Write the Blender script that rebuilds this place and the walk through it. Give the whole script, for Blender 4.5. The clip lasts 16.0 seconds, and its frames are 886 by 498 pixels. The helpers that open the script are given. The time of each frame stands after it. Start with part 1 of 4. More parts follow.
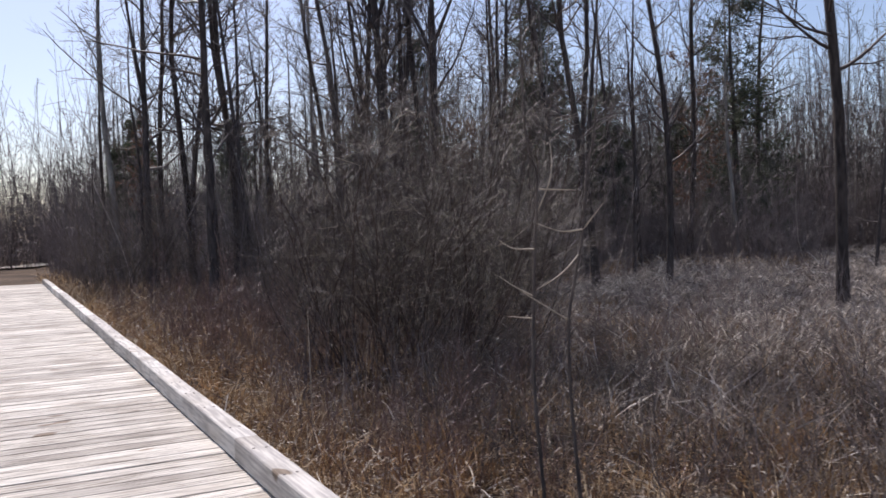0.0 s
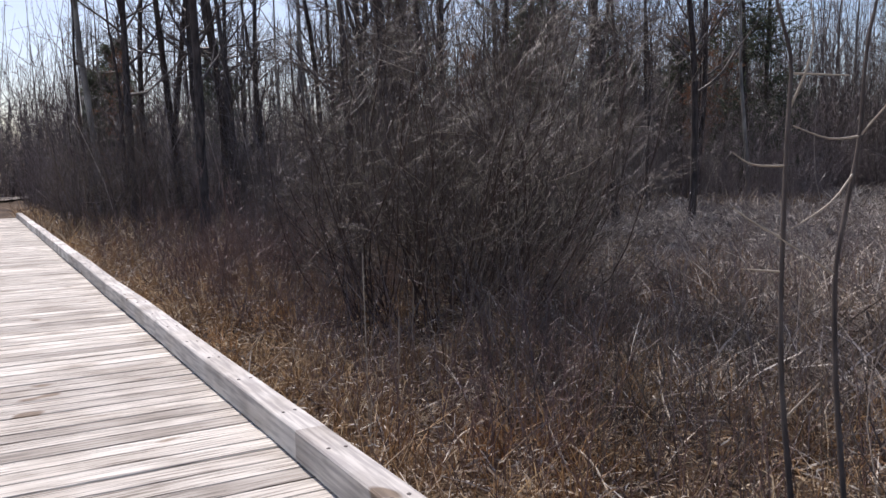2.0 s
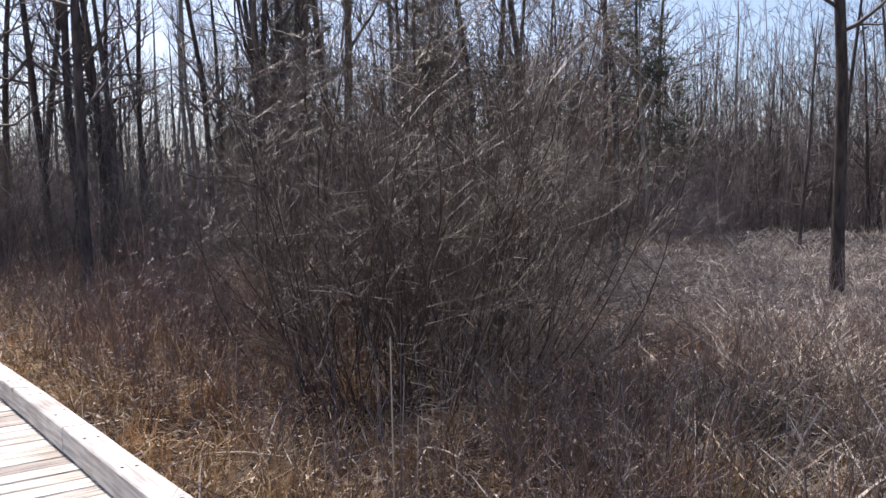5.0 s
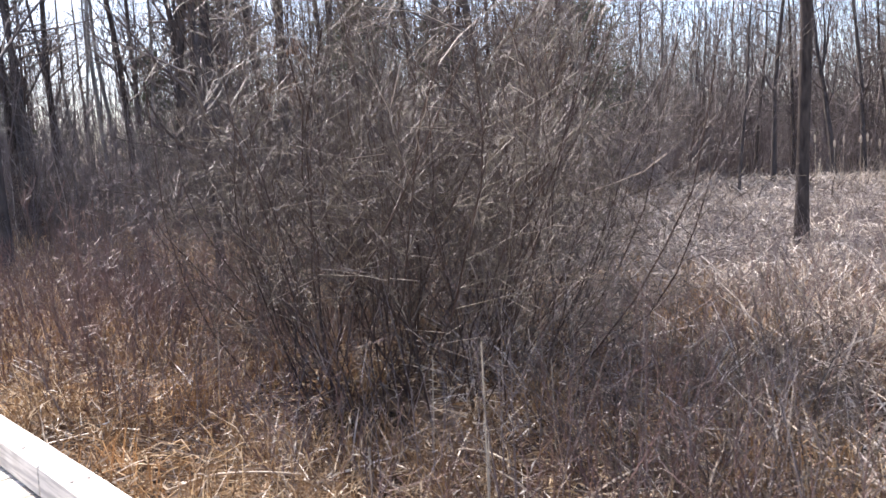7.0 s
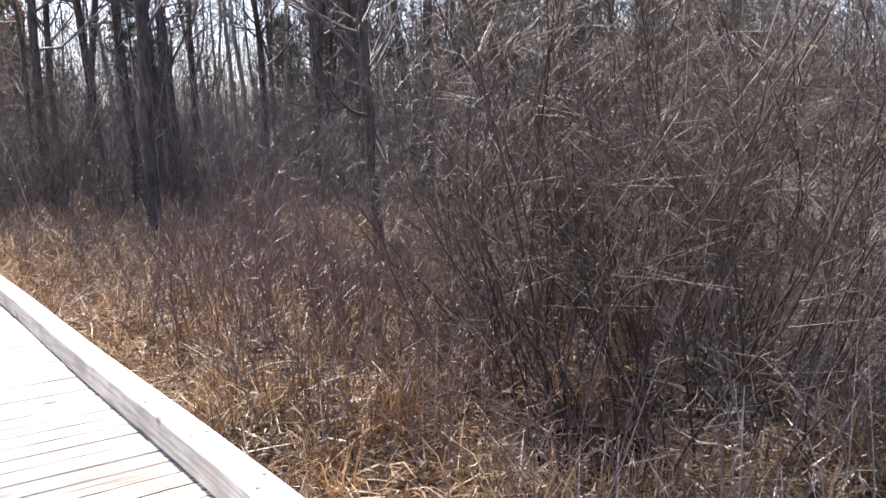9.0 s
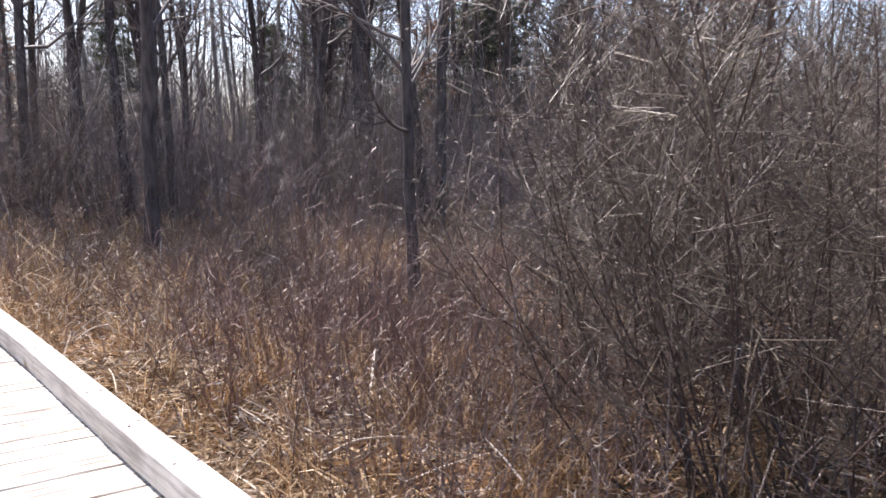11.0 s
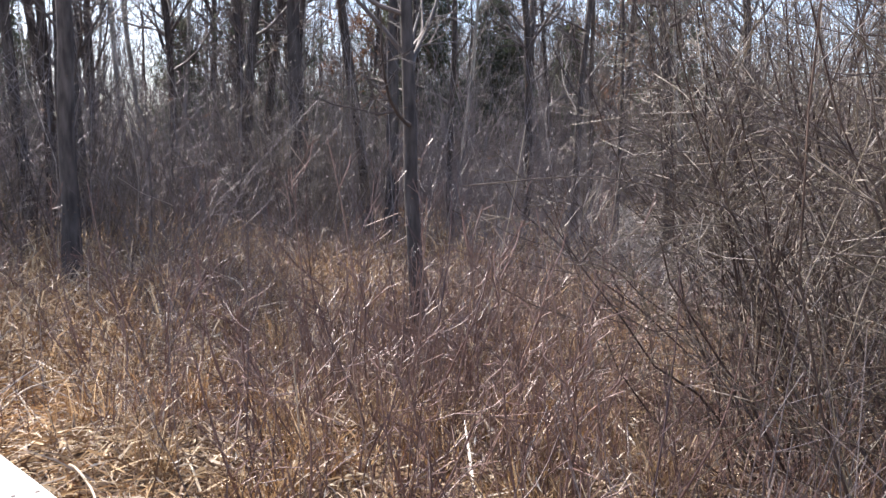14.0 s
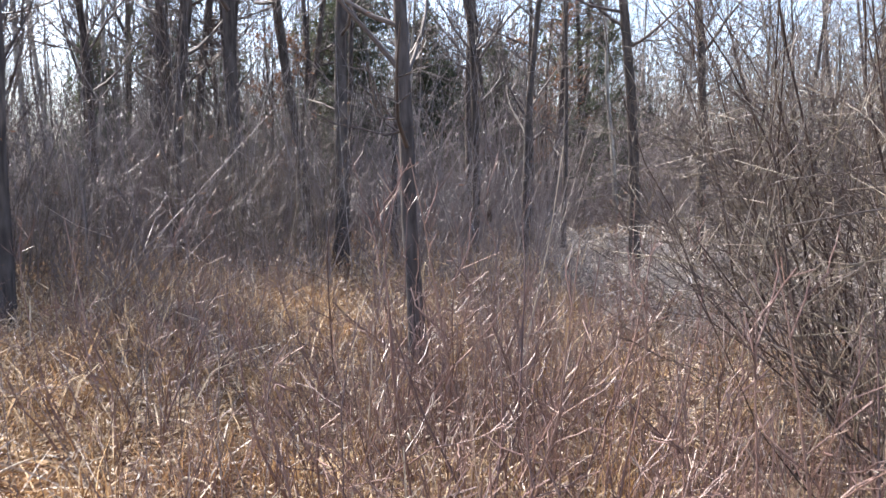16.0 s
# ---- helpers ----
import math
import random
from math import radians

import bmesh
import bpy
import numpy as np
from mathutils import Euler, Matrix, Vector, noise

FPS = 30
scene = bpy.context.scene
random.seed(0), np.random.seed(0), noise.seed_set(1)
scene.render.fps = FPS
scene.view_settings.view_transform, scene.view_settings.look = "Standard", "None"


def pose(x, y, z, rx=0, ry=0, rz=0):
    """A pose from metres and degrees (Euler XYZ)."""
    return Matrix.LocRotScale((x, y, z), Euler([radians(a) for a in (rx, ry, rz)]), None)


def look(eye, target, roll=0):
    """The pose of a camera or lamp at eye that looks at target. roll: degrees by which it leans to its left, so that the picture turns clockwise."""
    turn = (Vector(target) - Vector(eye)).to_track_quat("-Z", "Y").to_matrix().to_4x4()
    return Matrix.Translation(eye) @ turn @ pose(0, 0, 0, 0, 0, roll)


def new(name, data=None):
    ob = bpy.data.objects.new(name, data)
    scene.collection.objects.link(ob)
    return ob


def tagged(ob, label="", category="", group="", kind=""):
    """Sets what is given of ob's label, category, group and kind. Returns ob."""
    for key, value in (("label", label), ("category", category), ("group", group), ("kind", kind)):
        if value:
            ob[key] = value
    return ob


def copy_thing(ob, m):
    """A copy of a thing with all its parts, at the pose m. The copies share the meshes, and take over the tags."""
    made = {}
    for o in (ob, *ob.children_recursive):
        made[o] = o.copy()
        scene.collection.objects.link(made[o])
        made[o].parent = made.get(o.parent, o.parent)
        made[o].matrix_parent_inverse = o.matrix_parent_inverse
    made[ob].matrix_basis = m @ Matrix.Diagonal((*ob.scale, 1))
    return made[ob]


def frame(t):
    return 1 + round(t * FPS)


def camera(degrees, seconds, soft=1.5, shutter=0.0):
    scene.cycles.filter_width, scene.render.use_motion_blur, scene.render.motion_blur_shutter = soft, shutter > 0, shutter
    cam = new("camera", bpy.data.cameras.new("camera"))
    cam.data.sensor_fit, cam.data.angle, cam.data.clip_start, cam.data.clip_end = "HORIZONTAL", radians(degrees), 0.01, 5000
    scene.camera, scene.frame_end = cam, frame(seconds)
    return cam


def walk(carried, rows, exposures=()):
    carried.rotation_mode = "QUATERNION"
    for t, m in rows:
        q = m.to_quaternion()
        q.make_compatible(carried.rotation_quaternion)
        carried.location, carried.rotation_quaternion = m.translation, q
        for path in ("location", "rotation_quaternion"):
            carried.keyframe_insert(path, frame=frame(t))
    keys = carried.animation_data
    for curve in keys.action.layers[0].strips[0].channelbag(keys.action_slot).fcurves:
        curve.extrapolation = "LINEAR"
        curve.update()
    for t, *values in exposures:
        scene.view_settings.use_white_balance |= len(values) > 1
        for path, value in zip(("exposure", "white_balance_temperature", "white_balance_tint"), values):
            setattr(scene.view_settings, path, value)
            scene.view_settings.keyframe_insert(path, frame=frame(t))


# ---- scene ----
cam = camera(56.2, 16.0, shutter=0.2)
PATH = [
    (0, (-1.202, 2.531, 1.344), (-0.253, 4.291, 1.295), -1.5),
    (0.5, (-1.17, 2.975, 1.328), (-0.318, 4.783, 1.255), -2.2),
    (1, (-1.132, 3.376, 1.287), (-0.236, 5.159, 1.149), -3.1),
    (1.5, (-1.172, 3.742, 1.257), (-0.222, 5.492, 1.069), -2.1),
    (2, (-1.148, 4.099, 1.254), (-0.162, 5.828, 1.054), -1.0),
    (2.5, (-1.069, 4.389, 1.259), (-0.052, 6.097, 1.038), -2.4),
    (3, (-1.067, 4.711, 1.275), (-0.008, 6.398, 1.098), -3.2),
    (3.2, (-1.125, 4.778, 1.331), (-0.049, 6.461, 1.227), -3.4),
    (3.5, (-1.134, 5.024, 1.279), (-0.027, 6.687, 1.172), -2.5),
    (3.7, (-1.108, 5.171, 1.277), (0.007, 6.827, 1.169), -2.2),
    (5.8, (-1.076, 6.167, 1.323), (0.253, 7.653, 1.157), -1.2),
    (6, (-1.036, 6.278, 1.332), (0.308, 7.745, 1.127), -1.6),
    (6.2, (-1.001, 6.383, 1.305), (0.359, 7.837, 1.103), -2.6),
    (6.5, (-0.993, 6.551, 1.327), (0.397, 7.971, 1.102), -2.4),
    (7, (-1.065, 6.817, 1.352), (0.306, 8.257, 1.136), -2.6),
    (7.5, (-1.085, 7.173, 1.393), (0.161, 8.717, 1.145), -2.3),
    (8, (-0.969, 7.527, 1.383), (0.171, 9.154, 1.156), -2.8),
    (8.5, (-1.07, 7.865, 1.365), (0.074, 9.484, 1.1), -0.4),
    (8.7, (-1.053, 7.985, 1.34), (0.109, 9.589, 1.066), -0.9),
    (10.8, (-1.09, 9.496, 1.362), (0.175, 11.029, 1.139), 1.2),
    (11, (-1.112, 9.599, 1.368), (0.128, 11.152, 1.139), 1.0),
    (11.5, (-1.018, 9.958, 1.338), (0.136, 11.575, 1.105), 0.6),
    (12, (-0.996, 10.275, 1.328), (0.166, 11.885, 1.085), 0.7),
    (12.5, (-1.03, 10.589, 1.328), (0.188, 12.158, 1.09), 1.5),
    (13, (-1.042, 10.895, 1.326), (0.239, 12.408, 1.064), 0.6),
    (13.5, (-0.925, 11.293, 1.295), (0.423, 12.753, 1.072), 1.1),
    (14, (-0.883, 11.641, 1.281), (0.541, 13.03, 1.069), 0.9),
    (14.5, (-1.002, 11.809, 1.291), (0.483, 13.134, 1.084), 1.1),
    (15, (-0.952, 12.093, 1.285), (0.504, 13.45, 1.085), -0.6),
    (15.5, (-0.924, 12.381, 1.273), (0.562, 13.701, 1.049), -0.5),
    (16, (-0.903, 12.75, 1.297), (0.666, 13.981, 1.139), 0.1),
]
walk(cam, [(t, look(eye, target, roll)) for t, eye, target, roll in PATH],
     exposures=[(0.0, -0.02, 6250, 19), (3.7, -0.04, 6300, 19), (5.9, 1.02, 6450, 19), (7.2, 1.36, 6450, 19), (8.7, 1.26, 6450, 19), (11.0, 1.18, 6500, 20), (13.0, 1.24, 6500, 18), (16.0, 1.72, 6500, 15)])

# ---- sky and sun ----
SUN_AZ, SUN_EL = 4.5, 51.0          # degrees to the right of the boardwalk's run, and above the horizon
W = bpy.data.worlds.new("sky")
scene.world = W
W.use_nodes = True
bg = W.node_tree.nodes["Background"]
sky = W.node_tree.nodes.new("ShaderNodeTexSky")
sky.sky_type = "NISHITA"
sky.sun_disc = False
sky.sun_elevation, sky.sun_rotation = radians(SUN_EL), radians(SUN_AZ)
sky.air_density, sky.dust_density, sky.ozone_density = 1.0, 1.3, 1.4
W.node_tree.links.new(sky.outputs[0], bg.inputs[0])
bg.inputs[1].default_value = 0.125
lamp = bpy.data.lights.new("sun", "SUN")
lamp.energy, lamp.angle, lamp.color = 5.0, radians(0.5), (1.0, 0.95, 0.87)
sun = new("sun", lamp)
sun.matrix_world = look((math.sin(radians(SUN_AZ)) * math.cos(radians(SUN_EL)) * 60, math.cos(radians(SUN_AZ)) * math.cos(radians(SUN_EL)) * 60,
                         math.sin(radians(SUN_EL)) * 60), (0, 0, 0))

# ---- materials ----


def material(name, rough=0.8, spec=0.3):
    m = bpy.data.materials.new(name)
    m.use_nodes = True
    n = m.node_tree.nodes
    p = n["Principled BSDF"]
    p.inputs["Roughness"].default_value = rough
    p.inputs["Specular IOR Level"].default_value = spec
    return m, n, m.node_tree.links, p


def ramp(n, stops):
    r = n.new("ShaderNodeValToRGB")
    e = r.color_ramp.elements
    while len(e) < len(stops):
        e.new(0.5)
    for k, (at, c) in zip(e, stops):
        k.position, k.color = at, (*c, 1)
    return r


def noise_node(n, l, scale, detail=4, coord="Object", stretch=(1, 1, 1)):
    tc = n.new("ShaderNodeTexCoord")
    mp = n.new("ShaderNodeMapping")
    mp.inputs["Scale"].default_value = stretch
    t = n.new("ShaderNodeTexNoise")
    t.inputs["Scale"].default_value, t.inputs["Detail"].default_value = scale, detail
    l.new(tc.outputs[coord], mp.inputs[0])
    l.new(mp.outputs[0], t.inputs["Vector"])
    return t


def mix(n, l, mode, fac, a, b):
    x = n.new("ShaderNodeMix")
    x.data_type, x.blend_type = "RGBA", mode
    if isinstance(fac, float):
        x.inputs[0].default_value = fac
    else:
        l.new(fac, x.inputs[0])
    l.new(a, x.inputs[6])
    l.new(b, x.inputs[7])
    return x.outputs[2]


def bark(name, dark, light, scale=14, bump=0.4):
    m, n, l, p = material(name, 0.85, 0.2)
    t = noise_node(n, l, scale, 6, stretch=(1, 1, 0.22))
    r = ramp(n, [(0.3, dark), (0.7, light)])
    l.new(t.outputs["Fac"], r.inputs[0])
    u = noise_node(n, l, 1.3, 3)
    r2 = ramp(n, [(0.35, (0.75, 0.75, 0.75)), (0.7, (1.15, 1.13, 1.08))])
    l.new(u.outputs["Fac"], r2.inputs[0])
    l.new(mix(n, l, "MULTIPLY", 1.0, r.outputs[0], r2.outputs[0]), p.inputs["Base Color"])
    b = n.new("ShaderNodeBump")
    b.inputs["Strength"].default_value, b.inputs["Distance"].default_value = bump, 0.02
    l.new(t.outputs["Fac"], b.inputs["Height"])
    l.new(b.outputs[0], p.inputs["Normal"])
    return m


def strand_mat(name, stops, rough=0.6, spec=0.4, translucent=0.0, patch=0.0, patch_stops=None):
    """Stems and blades: each its own tone, shifting in patches over the ground."""
    m, n, l, p = material(name, rough, spec)
    g = n.new("ShaderNodeNewGeometry")
    r = ramp(n, stops)
    l.new(g.outputs["Random Per Island"], r.inputs[0])
    col = r.outputs[0]
    if patch_stops:
        t = noise_node(n, l, patch, 3)
        r2 = ramp(n, patch_stops)
        l.new(t.outputs["Fac"], r2.inputs[0])
        col = mix(n, l, "MULTIPLY", 1.0, col, r2.outputs[0])
    l.new(col, p.inputs["Base Color"])
    if translucent:
        tr = n.new("ShaderNodeBsdfTranslucent")
        l.new(col, tr.inputs[0])
        s = n.new("ShaderNodeMixShader")
        s.inputs[0].default_value = translucent
        l.new(p.outputs[0], s.inputs[1])
        l.new(tr.outputs[0], s.inputs[2])
        l.new(s.outputs[0], n["Material Output"].inputs[0])
    return m


def deck_wood(name, base, dark, along, bump=0.7, rough=0.75):
    """Weathered softwood: grain along one axis, knots, grey stains, each piece its own tone."""
    m, n, l, p = material(name, rough, 0.25)
    st = (0.9, 30, 30) if along == "x" else (16, 0.9, 16)
    oi = n.new("ShaderNodeObjectInfo")
    tc = n.new("ShaderNodeTexCoord")
    sh = n.new("ShaderNodeVectorMath")
    sc = n.new("ShaderNodeVectorMath")
    sc.operation = "SCALE"
    sc.inputs[0].default_value = (31.0, 17.0, 5.0)
    l.new(oi.outputs["Random"], sc.inputs["Scale"])
    l.new(tc.outputs["Object"], sh.inputs[0])
    l.new(sc.outputs[0], sh.inputs[1])

    def tex(scale, detail, stretch):
        mp = n.new("ShaderNodeMapping")
        mp.inputs["Scale"].default_value = stretch
        t = n.new("ShaderNodeTexNoise")
        t.inputs["Scale"].default_value, t.inputs["Detail"].default_value = scale, detail
        l.new(sh.outputs[0], mp.inputs[0])
        l.new(mp.outputs[0], t.inputs["Vector"])
        return t
    grain = tex(3.2, 6, st)
    r = ramp(n, [(0.36, dark), (0.47, [c * 0.86 for c in base]), (0.52, base), (0.72, [min(1, c * 1.18) for c in base])])
    l.new(grain.outputs["Fac"], r.inputs[0])
    stain = tex(2.2, 4, (1, 1, 1))
    r2 = ramp(n, [(0.32, (0.66, 0.63, 0.60)), (0.55, (1.0, 1.0, 1.0))])
    l.new(stain.outputs["Fac"], r2.inputs[0])
    c = mix(n, l, "MULTIPLY", 1.0, r.outputs[0], r2.outputs[0])
    knot = tex(5.5, 1, (0.55, 1.0, 1.0) if along == "x" else (1.0, 0.55, 1.0))
    r4 = ramp(n, [(0.71, (1, 1, 1)), (0.76, (0.45, 0.37, 0.30))])
    l.new(knot.outputs["Fac"], r4.inputs[0])
    c = mix(n, l, "MULTIPLY", 1.0, c, r4.outputs[0])
    r3 = ramp(n, [(0.0, (0.62, 0.59, 0.56)), (0.25, (0.90, 0.87, 0.83)), (0.7, (1.02, 1.0, 0.96)), (1.0, (1.28, 1.25, 1.20))])
    l.new(oi.outputs["Random"], r3.inputs[0])
    l.new(mix(n, l, "MULTIPLY", 1.0, c, r3.outputs[0]), p.inputs["Base Color"])
    b = n.new("ShaderNodeBump")
    b.inputs["Strength"].default_value, b.inputs["Distance"].default_value = bump, 0.004
    l.new(grain.outputs["Fac"], b.inputs["Height"])
    l.new(b.outputs[0], p.inputs["Normal"])
    return m


M_PLANK = deck_wood("weathered_plank", (0.66, 0.625, 0.57), (0.22, 0.19, 0.16), "x")
M_CURB = deck_wood("weathered_curb_timber", (0.66, 0.64, 0.61), (0.46, 0.44, 0.43), "y")
M_BEAM = deck_wood("dark_beam_timber", (0.20, 0.17, 0.14), (0.10, 0.085, 0.07), "y")
M_NAIL = material("rusted_nail", 0.6, 0.5)[0]
M_NAIL.node_tree.nodes["Principled BSDF"].inputs["Base Color"].default_value = (0.07, 0.05, 0.045, 1)
M_BARK = bark("grey_brown_bark", (0.045, 0.037, 0.035), (0.140, 0.117, 0.109))
M_BARK2 = bark("brown_bark", (0.040, 0.032, 0.029), (0.125, 0.101, 0.090), 20)
M_SAP = bark("sapling_bark", (0.060, 0.047, 0.043), (0.185, 0.150, 0.130), 25, 0.25)
M_PALE = bark("pale_smooth_bark", (0.17, 0.155, 0.135), (0.42, 0.39, 0.35), 6, 0.2)
M_TWIG = strand_mat("dark_twigs", [(0, (0.065, 0.051, 0.047)), (0.6, (0.115, 0.093, 0.085)), (1, (0.20, 0.165, 0.148))], 0.6, 0.35)
# last stop: a few twigs coloured bright, as sun glints in the dark crown
M_WILLOW = strand_mat("willow_stems", [(0, (0.052, 0.035, 0.031)), (0.45, (0.098, 0.068, 0.056)), (0.7, (0.130, 0.104, 0.070)), (0.96, (0.190, 0.148, 0.105)), (1, (0.46, 0.38, 0.30))], 0.48, 0.42)
M_WSTEM = bark("willow_bark", (0.050, 0.034, 0.030), (0.135, 0.094, 0.076), 30, 0.2)
# its rare palest stems likewise carry glints in their colour
M_BRUSH = strand_mat("thicket_stems", [(0, (0.080, 0.062, 0.062)), (0.6, (0.180, 0.142, 0.137)), (0.95, (0.23, 0.19, 0.175)), (1, (0.55, 0.48, 0.41))], 0.40, 0.6)
M_FAR = strand_mat("far_stems", [(0, (0.075, 0.060, 0.056)), (0.6, (0.135, 0.110, 0.100)), (0.9, (0.20, 0.165, 0.15)), (1, (0.42, 0.37, 0.33))], 0.6, 0.3)
M_RED = strand_mat("reddish_stems", [(0, (0.095, 0.056, 0.050)), (0.6, (0.195, 0.115, 0.096)), (0.93, (0.29, 0.19, 0.15)), (1, (0.48, 0.38, 0.30))], 0.40, 0.5)
STRAW = [(0, (0.09, 0.058, 0.042)), (0.4, (0.25, 0.168, 0.108)), (0.75, (0.47, 0.37, 0.255)), (0.9, (0.66, 0.56, 0.43)), (1, (0.86, 0.79, 0.66))]
M_STRAW = strand_mat("dead_straw", STRAW, 0.6, 0.35, 0.3, 0.45, [(0.3, (0.55, 0.51, 0.50)), (0.42, (0.85, 0.80, 0.74)), (0.52, (1.05, 1.0, 0.88)), (0.62, (1.12, 0.94, 0.70)), (0.74, (1.02, 0.78, 0.54))])
M_OCHRE = strand_mat("rusty_grass", [(0, (0.11, 0.068, 0.044)), (0.45, (0.27, 0.180, 0.110)), (0.8, (0.43, 0.32, 0.205)), (0.93, (0.60, 0.49, 0.35)), (1, (0.84, 0.76, 0.62))], 0.6, 0.35, 0.35, 0.7,
                     [(0.3, (0.60, 0.56, 0.56)), (0.46, (0.95, 0.90, 0.80)), (0.6, (1.10, 0.95, 0.74)), (0.74, (1.05, 0.80, 0.58))])
M_MEADOW = strand_mat("bleached_meadow_grass", [(0, (0.10, 0.083, 0.073)), (0.4, (0.29, 0.255, 0.222)), (0.78, (0.63, 0.585, 0.525)), (1, (0.92, 0.885, 0.83))], 0.55, 0.4, 0.25, 0.5,
                      [(0.36, (0.45, 0.41, 0.40)), (0.50, (0.85, 0.80, 0.76)), (0.64, (1.1, 1.05, 0.98))])
M_CANE = strand_mat("dry_canes", [(0, (0.36, 0.29, 0.21)), (1, (0.55, 0.46, 0.35))], 0.55, 0.4)
M_STALK = strand_mat("broken_stalks", [(0, (0.30, 0.23, 0.165)), (0.6, (0.52, 0.43, 0.33)), (1, (0.85, 0.78, 0.66))], 0.5, 0.45)
M_PINE = strand_mat("pine_needles", [(0, (0.045, 0.058, 0.036)), (0.6, (0.085, 0.102, 0.062)), (1, (0.15, 0.15, 0.095))], 0.5, 0.4, 0.35)
M_LEAF = strand_mat("rusty_leaves", [(0, (0.13, 0.065, 0.040)), (1, (0.28, 0.16, 0.10))], 0.7, 0.2, 0.3)
M_FLECK = strand_mat("pale_flecks", [(0, (0.32, 0.25, 0.18)), (0.6, (0.60, 0.51, 0.40)), (1, (0.85, 0.80, 0.70))], 0.6, 0.3, 0.3)
m, n, l, p = material("peaty_soil", 0.95, 0.15)
t1 = noise_node(n, l, 0.35, 5)
t2 = noise_node(n, l, 9.0, 8)
r1 = ramp(n, [(0.3, (0.055, 0.040, 0.032)), (0.7, (0.15, 0.108, 0.075))])
r2 = ramp(n, [(0.3, (0.55, 0.52, 0.5)), (0.7, (1.3, 1.25, 1.15))])
l.new(t1.outputs["Fac"], r1.inputs[0])
l.new(t2.outputs["Fac"], r2.inputs[0])
l.new(mix(n, l, "MULTIPLY", 1.0, r1.outputs[0], r2.outputs[0]), p.inputs["Base Color"])
bp = n.new("ShaderNodeBump")
bp.inputs["Strength"].default_value, bp.inputs["Distance"].default_value = 0.7, 0.04
l.new(t2.outputs["Fac"], bp.inputs["Height"])
l.new(bp.outputs[0], p.inputs["Normal"])
M_SOIL = m
m, n, l, p = material("dark_bog_water", 0.06, 0.5)
p.inputs["Base Color"].default_value = (0.012, 0.011, 0.010, 1)
tw = noise_node(n, l, 7.0, 3)
bw = n.new("ShaderNodeBump")
bw.inputs["Strength"].default_value, bw.inputs["Distance"].default_value = 0.12, 0.02
l.new(tw.outputs["Fac"], bw.inputs["Height"])
l.new(bw.outputs[0], p.inputs["Normal"])
M_WATER = m

# ---- mesh helpers ----


def mesh_of(name, verts, quads, mat, smooth=True):
    """A mesh from an array of corners and an array of faces, all with the same number of corners."""
    me = bpy.data.meshes.new(name)
    verts, quads = np.asarray(verts, np.float32), np.asarray(quads, np.int32)
    k = quads.shape[1]
    me.vertices.add(len(verts))
    me.vertices.foreach_set("co", verts.ravel())
    me.loops.add(quads.size)
    me.loops.foreach_set("vertex_index", quads.ravel())
    me.polygons.add(len(quads))
    me.polygons.foreach_set("loop_start", np.arange(0, quads.size, k, dtype=np.int32))
    me.polygons.foreach_set("use_smooth", np.full(len(quads), smooth))
    me.update(calc_edges=True)
    me.materials.append(mat)
    return me


def unit(v):
    return v / np.maximum(np.linalg.norm(v, axis=-1, keepdims=True), 1e-9)


def tubes(P, R, sides=3):
    """Tapered stems along the lines P (k, n, 3) with radii R (k, n): corners and faces."""
    k, n, _ = P.shape
    T = unit(np.gradient(P, axis=1))
    ref = np.where(np.abs(T[:, :1, 2:3]) > 0.9, np.array([1.0, 0, 0]), np.array([0, 0, 1.0]))
    A = unit(np.cross(T, np.broadcast_to(ref, T.shape)))
    B = np.cross(T, A)
    ang = np.arange(sides) * 2 * np.pi / sides
    ring = A[:, :, None, :] * np.cos(ang)[None, None, :, None] + B[:, :, None, :] * np.sin(ang)[None, None, :, None]
    V = P[:, :, None, :] + ring * R[:, :, None, None]
    idx = np.arange(k * n * sides).reshape(k, n, sides)
    a, b = idx[:, :-1], idx[:, 1:]
    Q = np.stack([a, np.roll(a, -1, 2), np.roll(b, -1, 2), b], -1).reshape(-1, 4)
    return V.reshape(-1, 3), Q


def joined(parts):
    V, Q, o = [], [], 0
    for v, q in parts:
        V.append(v)
        Q.append(q + o)
        o += len(v)
    return np.concatenate(V), np.concatenate(Q)


def grow(rng, base, heading, length, n, wiggle, lift):
    """Lines that wander as they grow; lift bends them up (or down, when negative)."""
    k = len(base)
    P = np.zeros((k, n, 3))
    P[:, 0] = base
    d = unit(heading)
    for i in range(1, n):
        d = unit(d + rng.normal(0, wiggle, (k, 3)) + np.array([0, 0, lift]))
        P[:, i] = P[:, i - 1] + d * (length / (n - 1))[:, None]
    return P


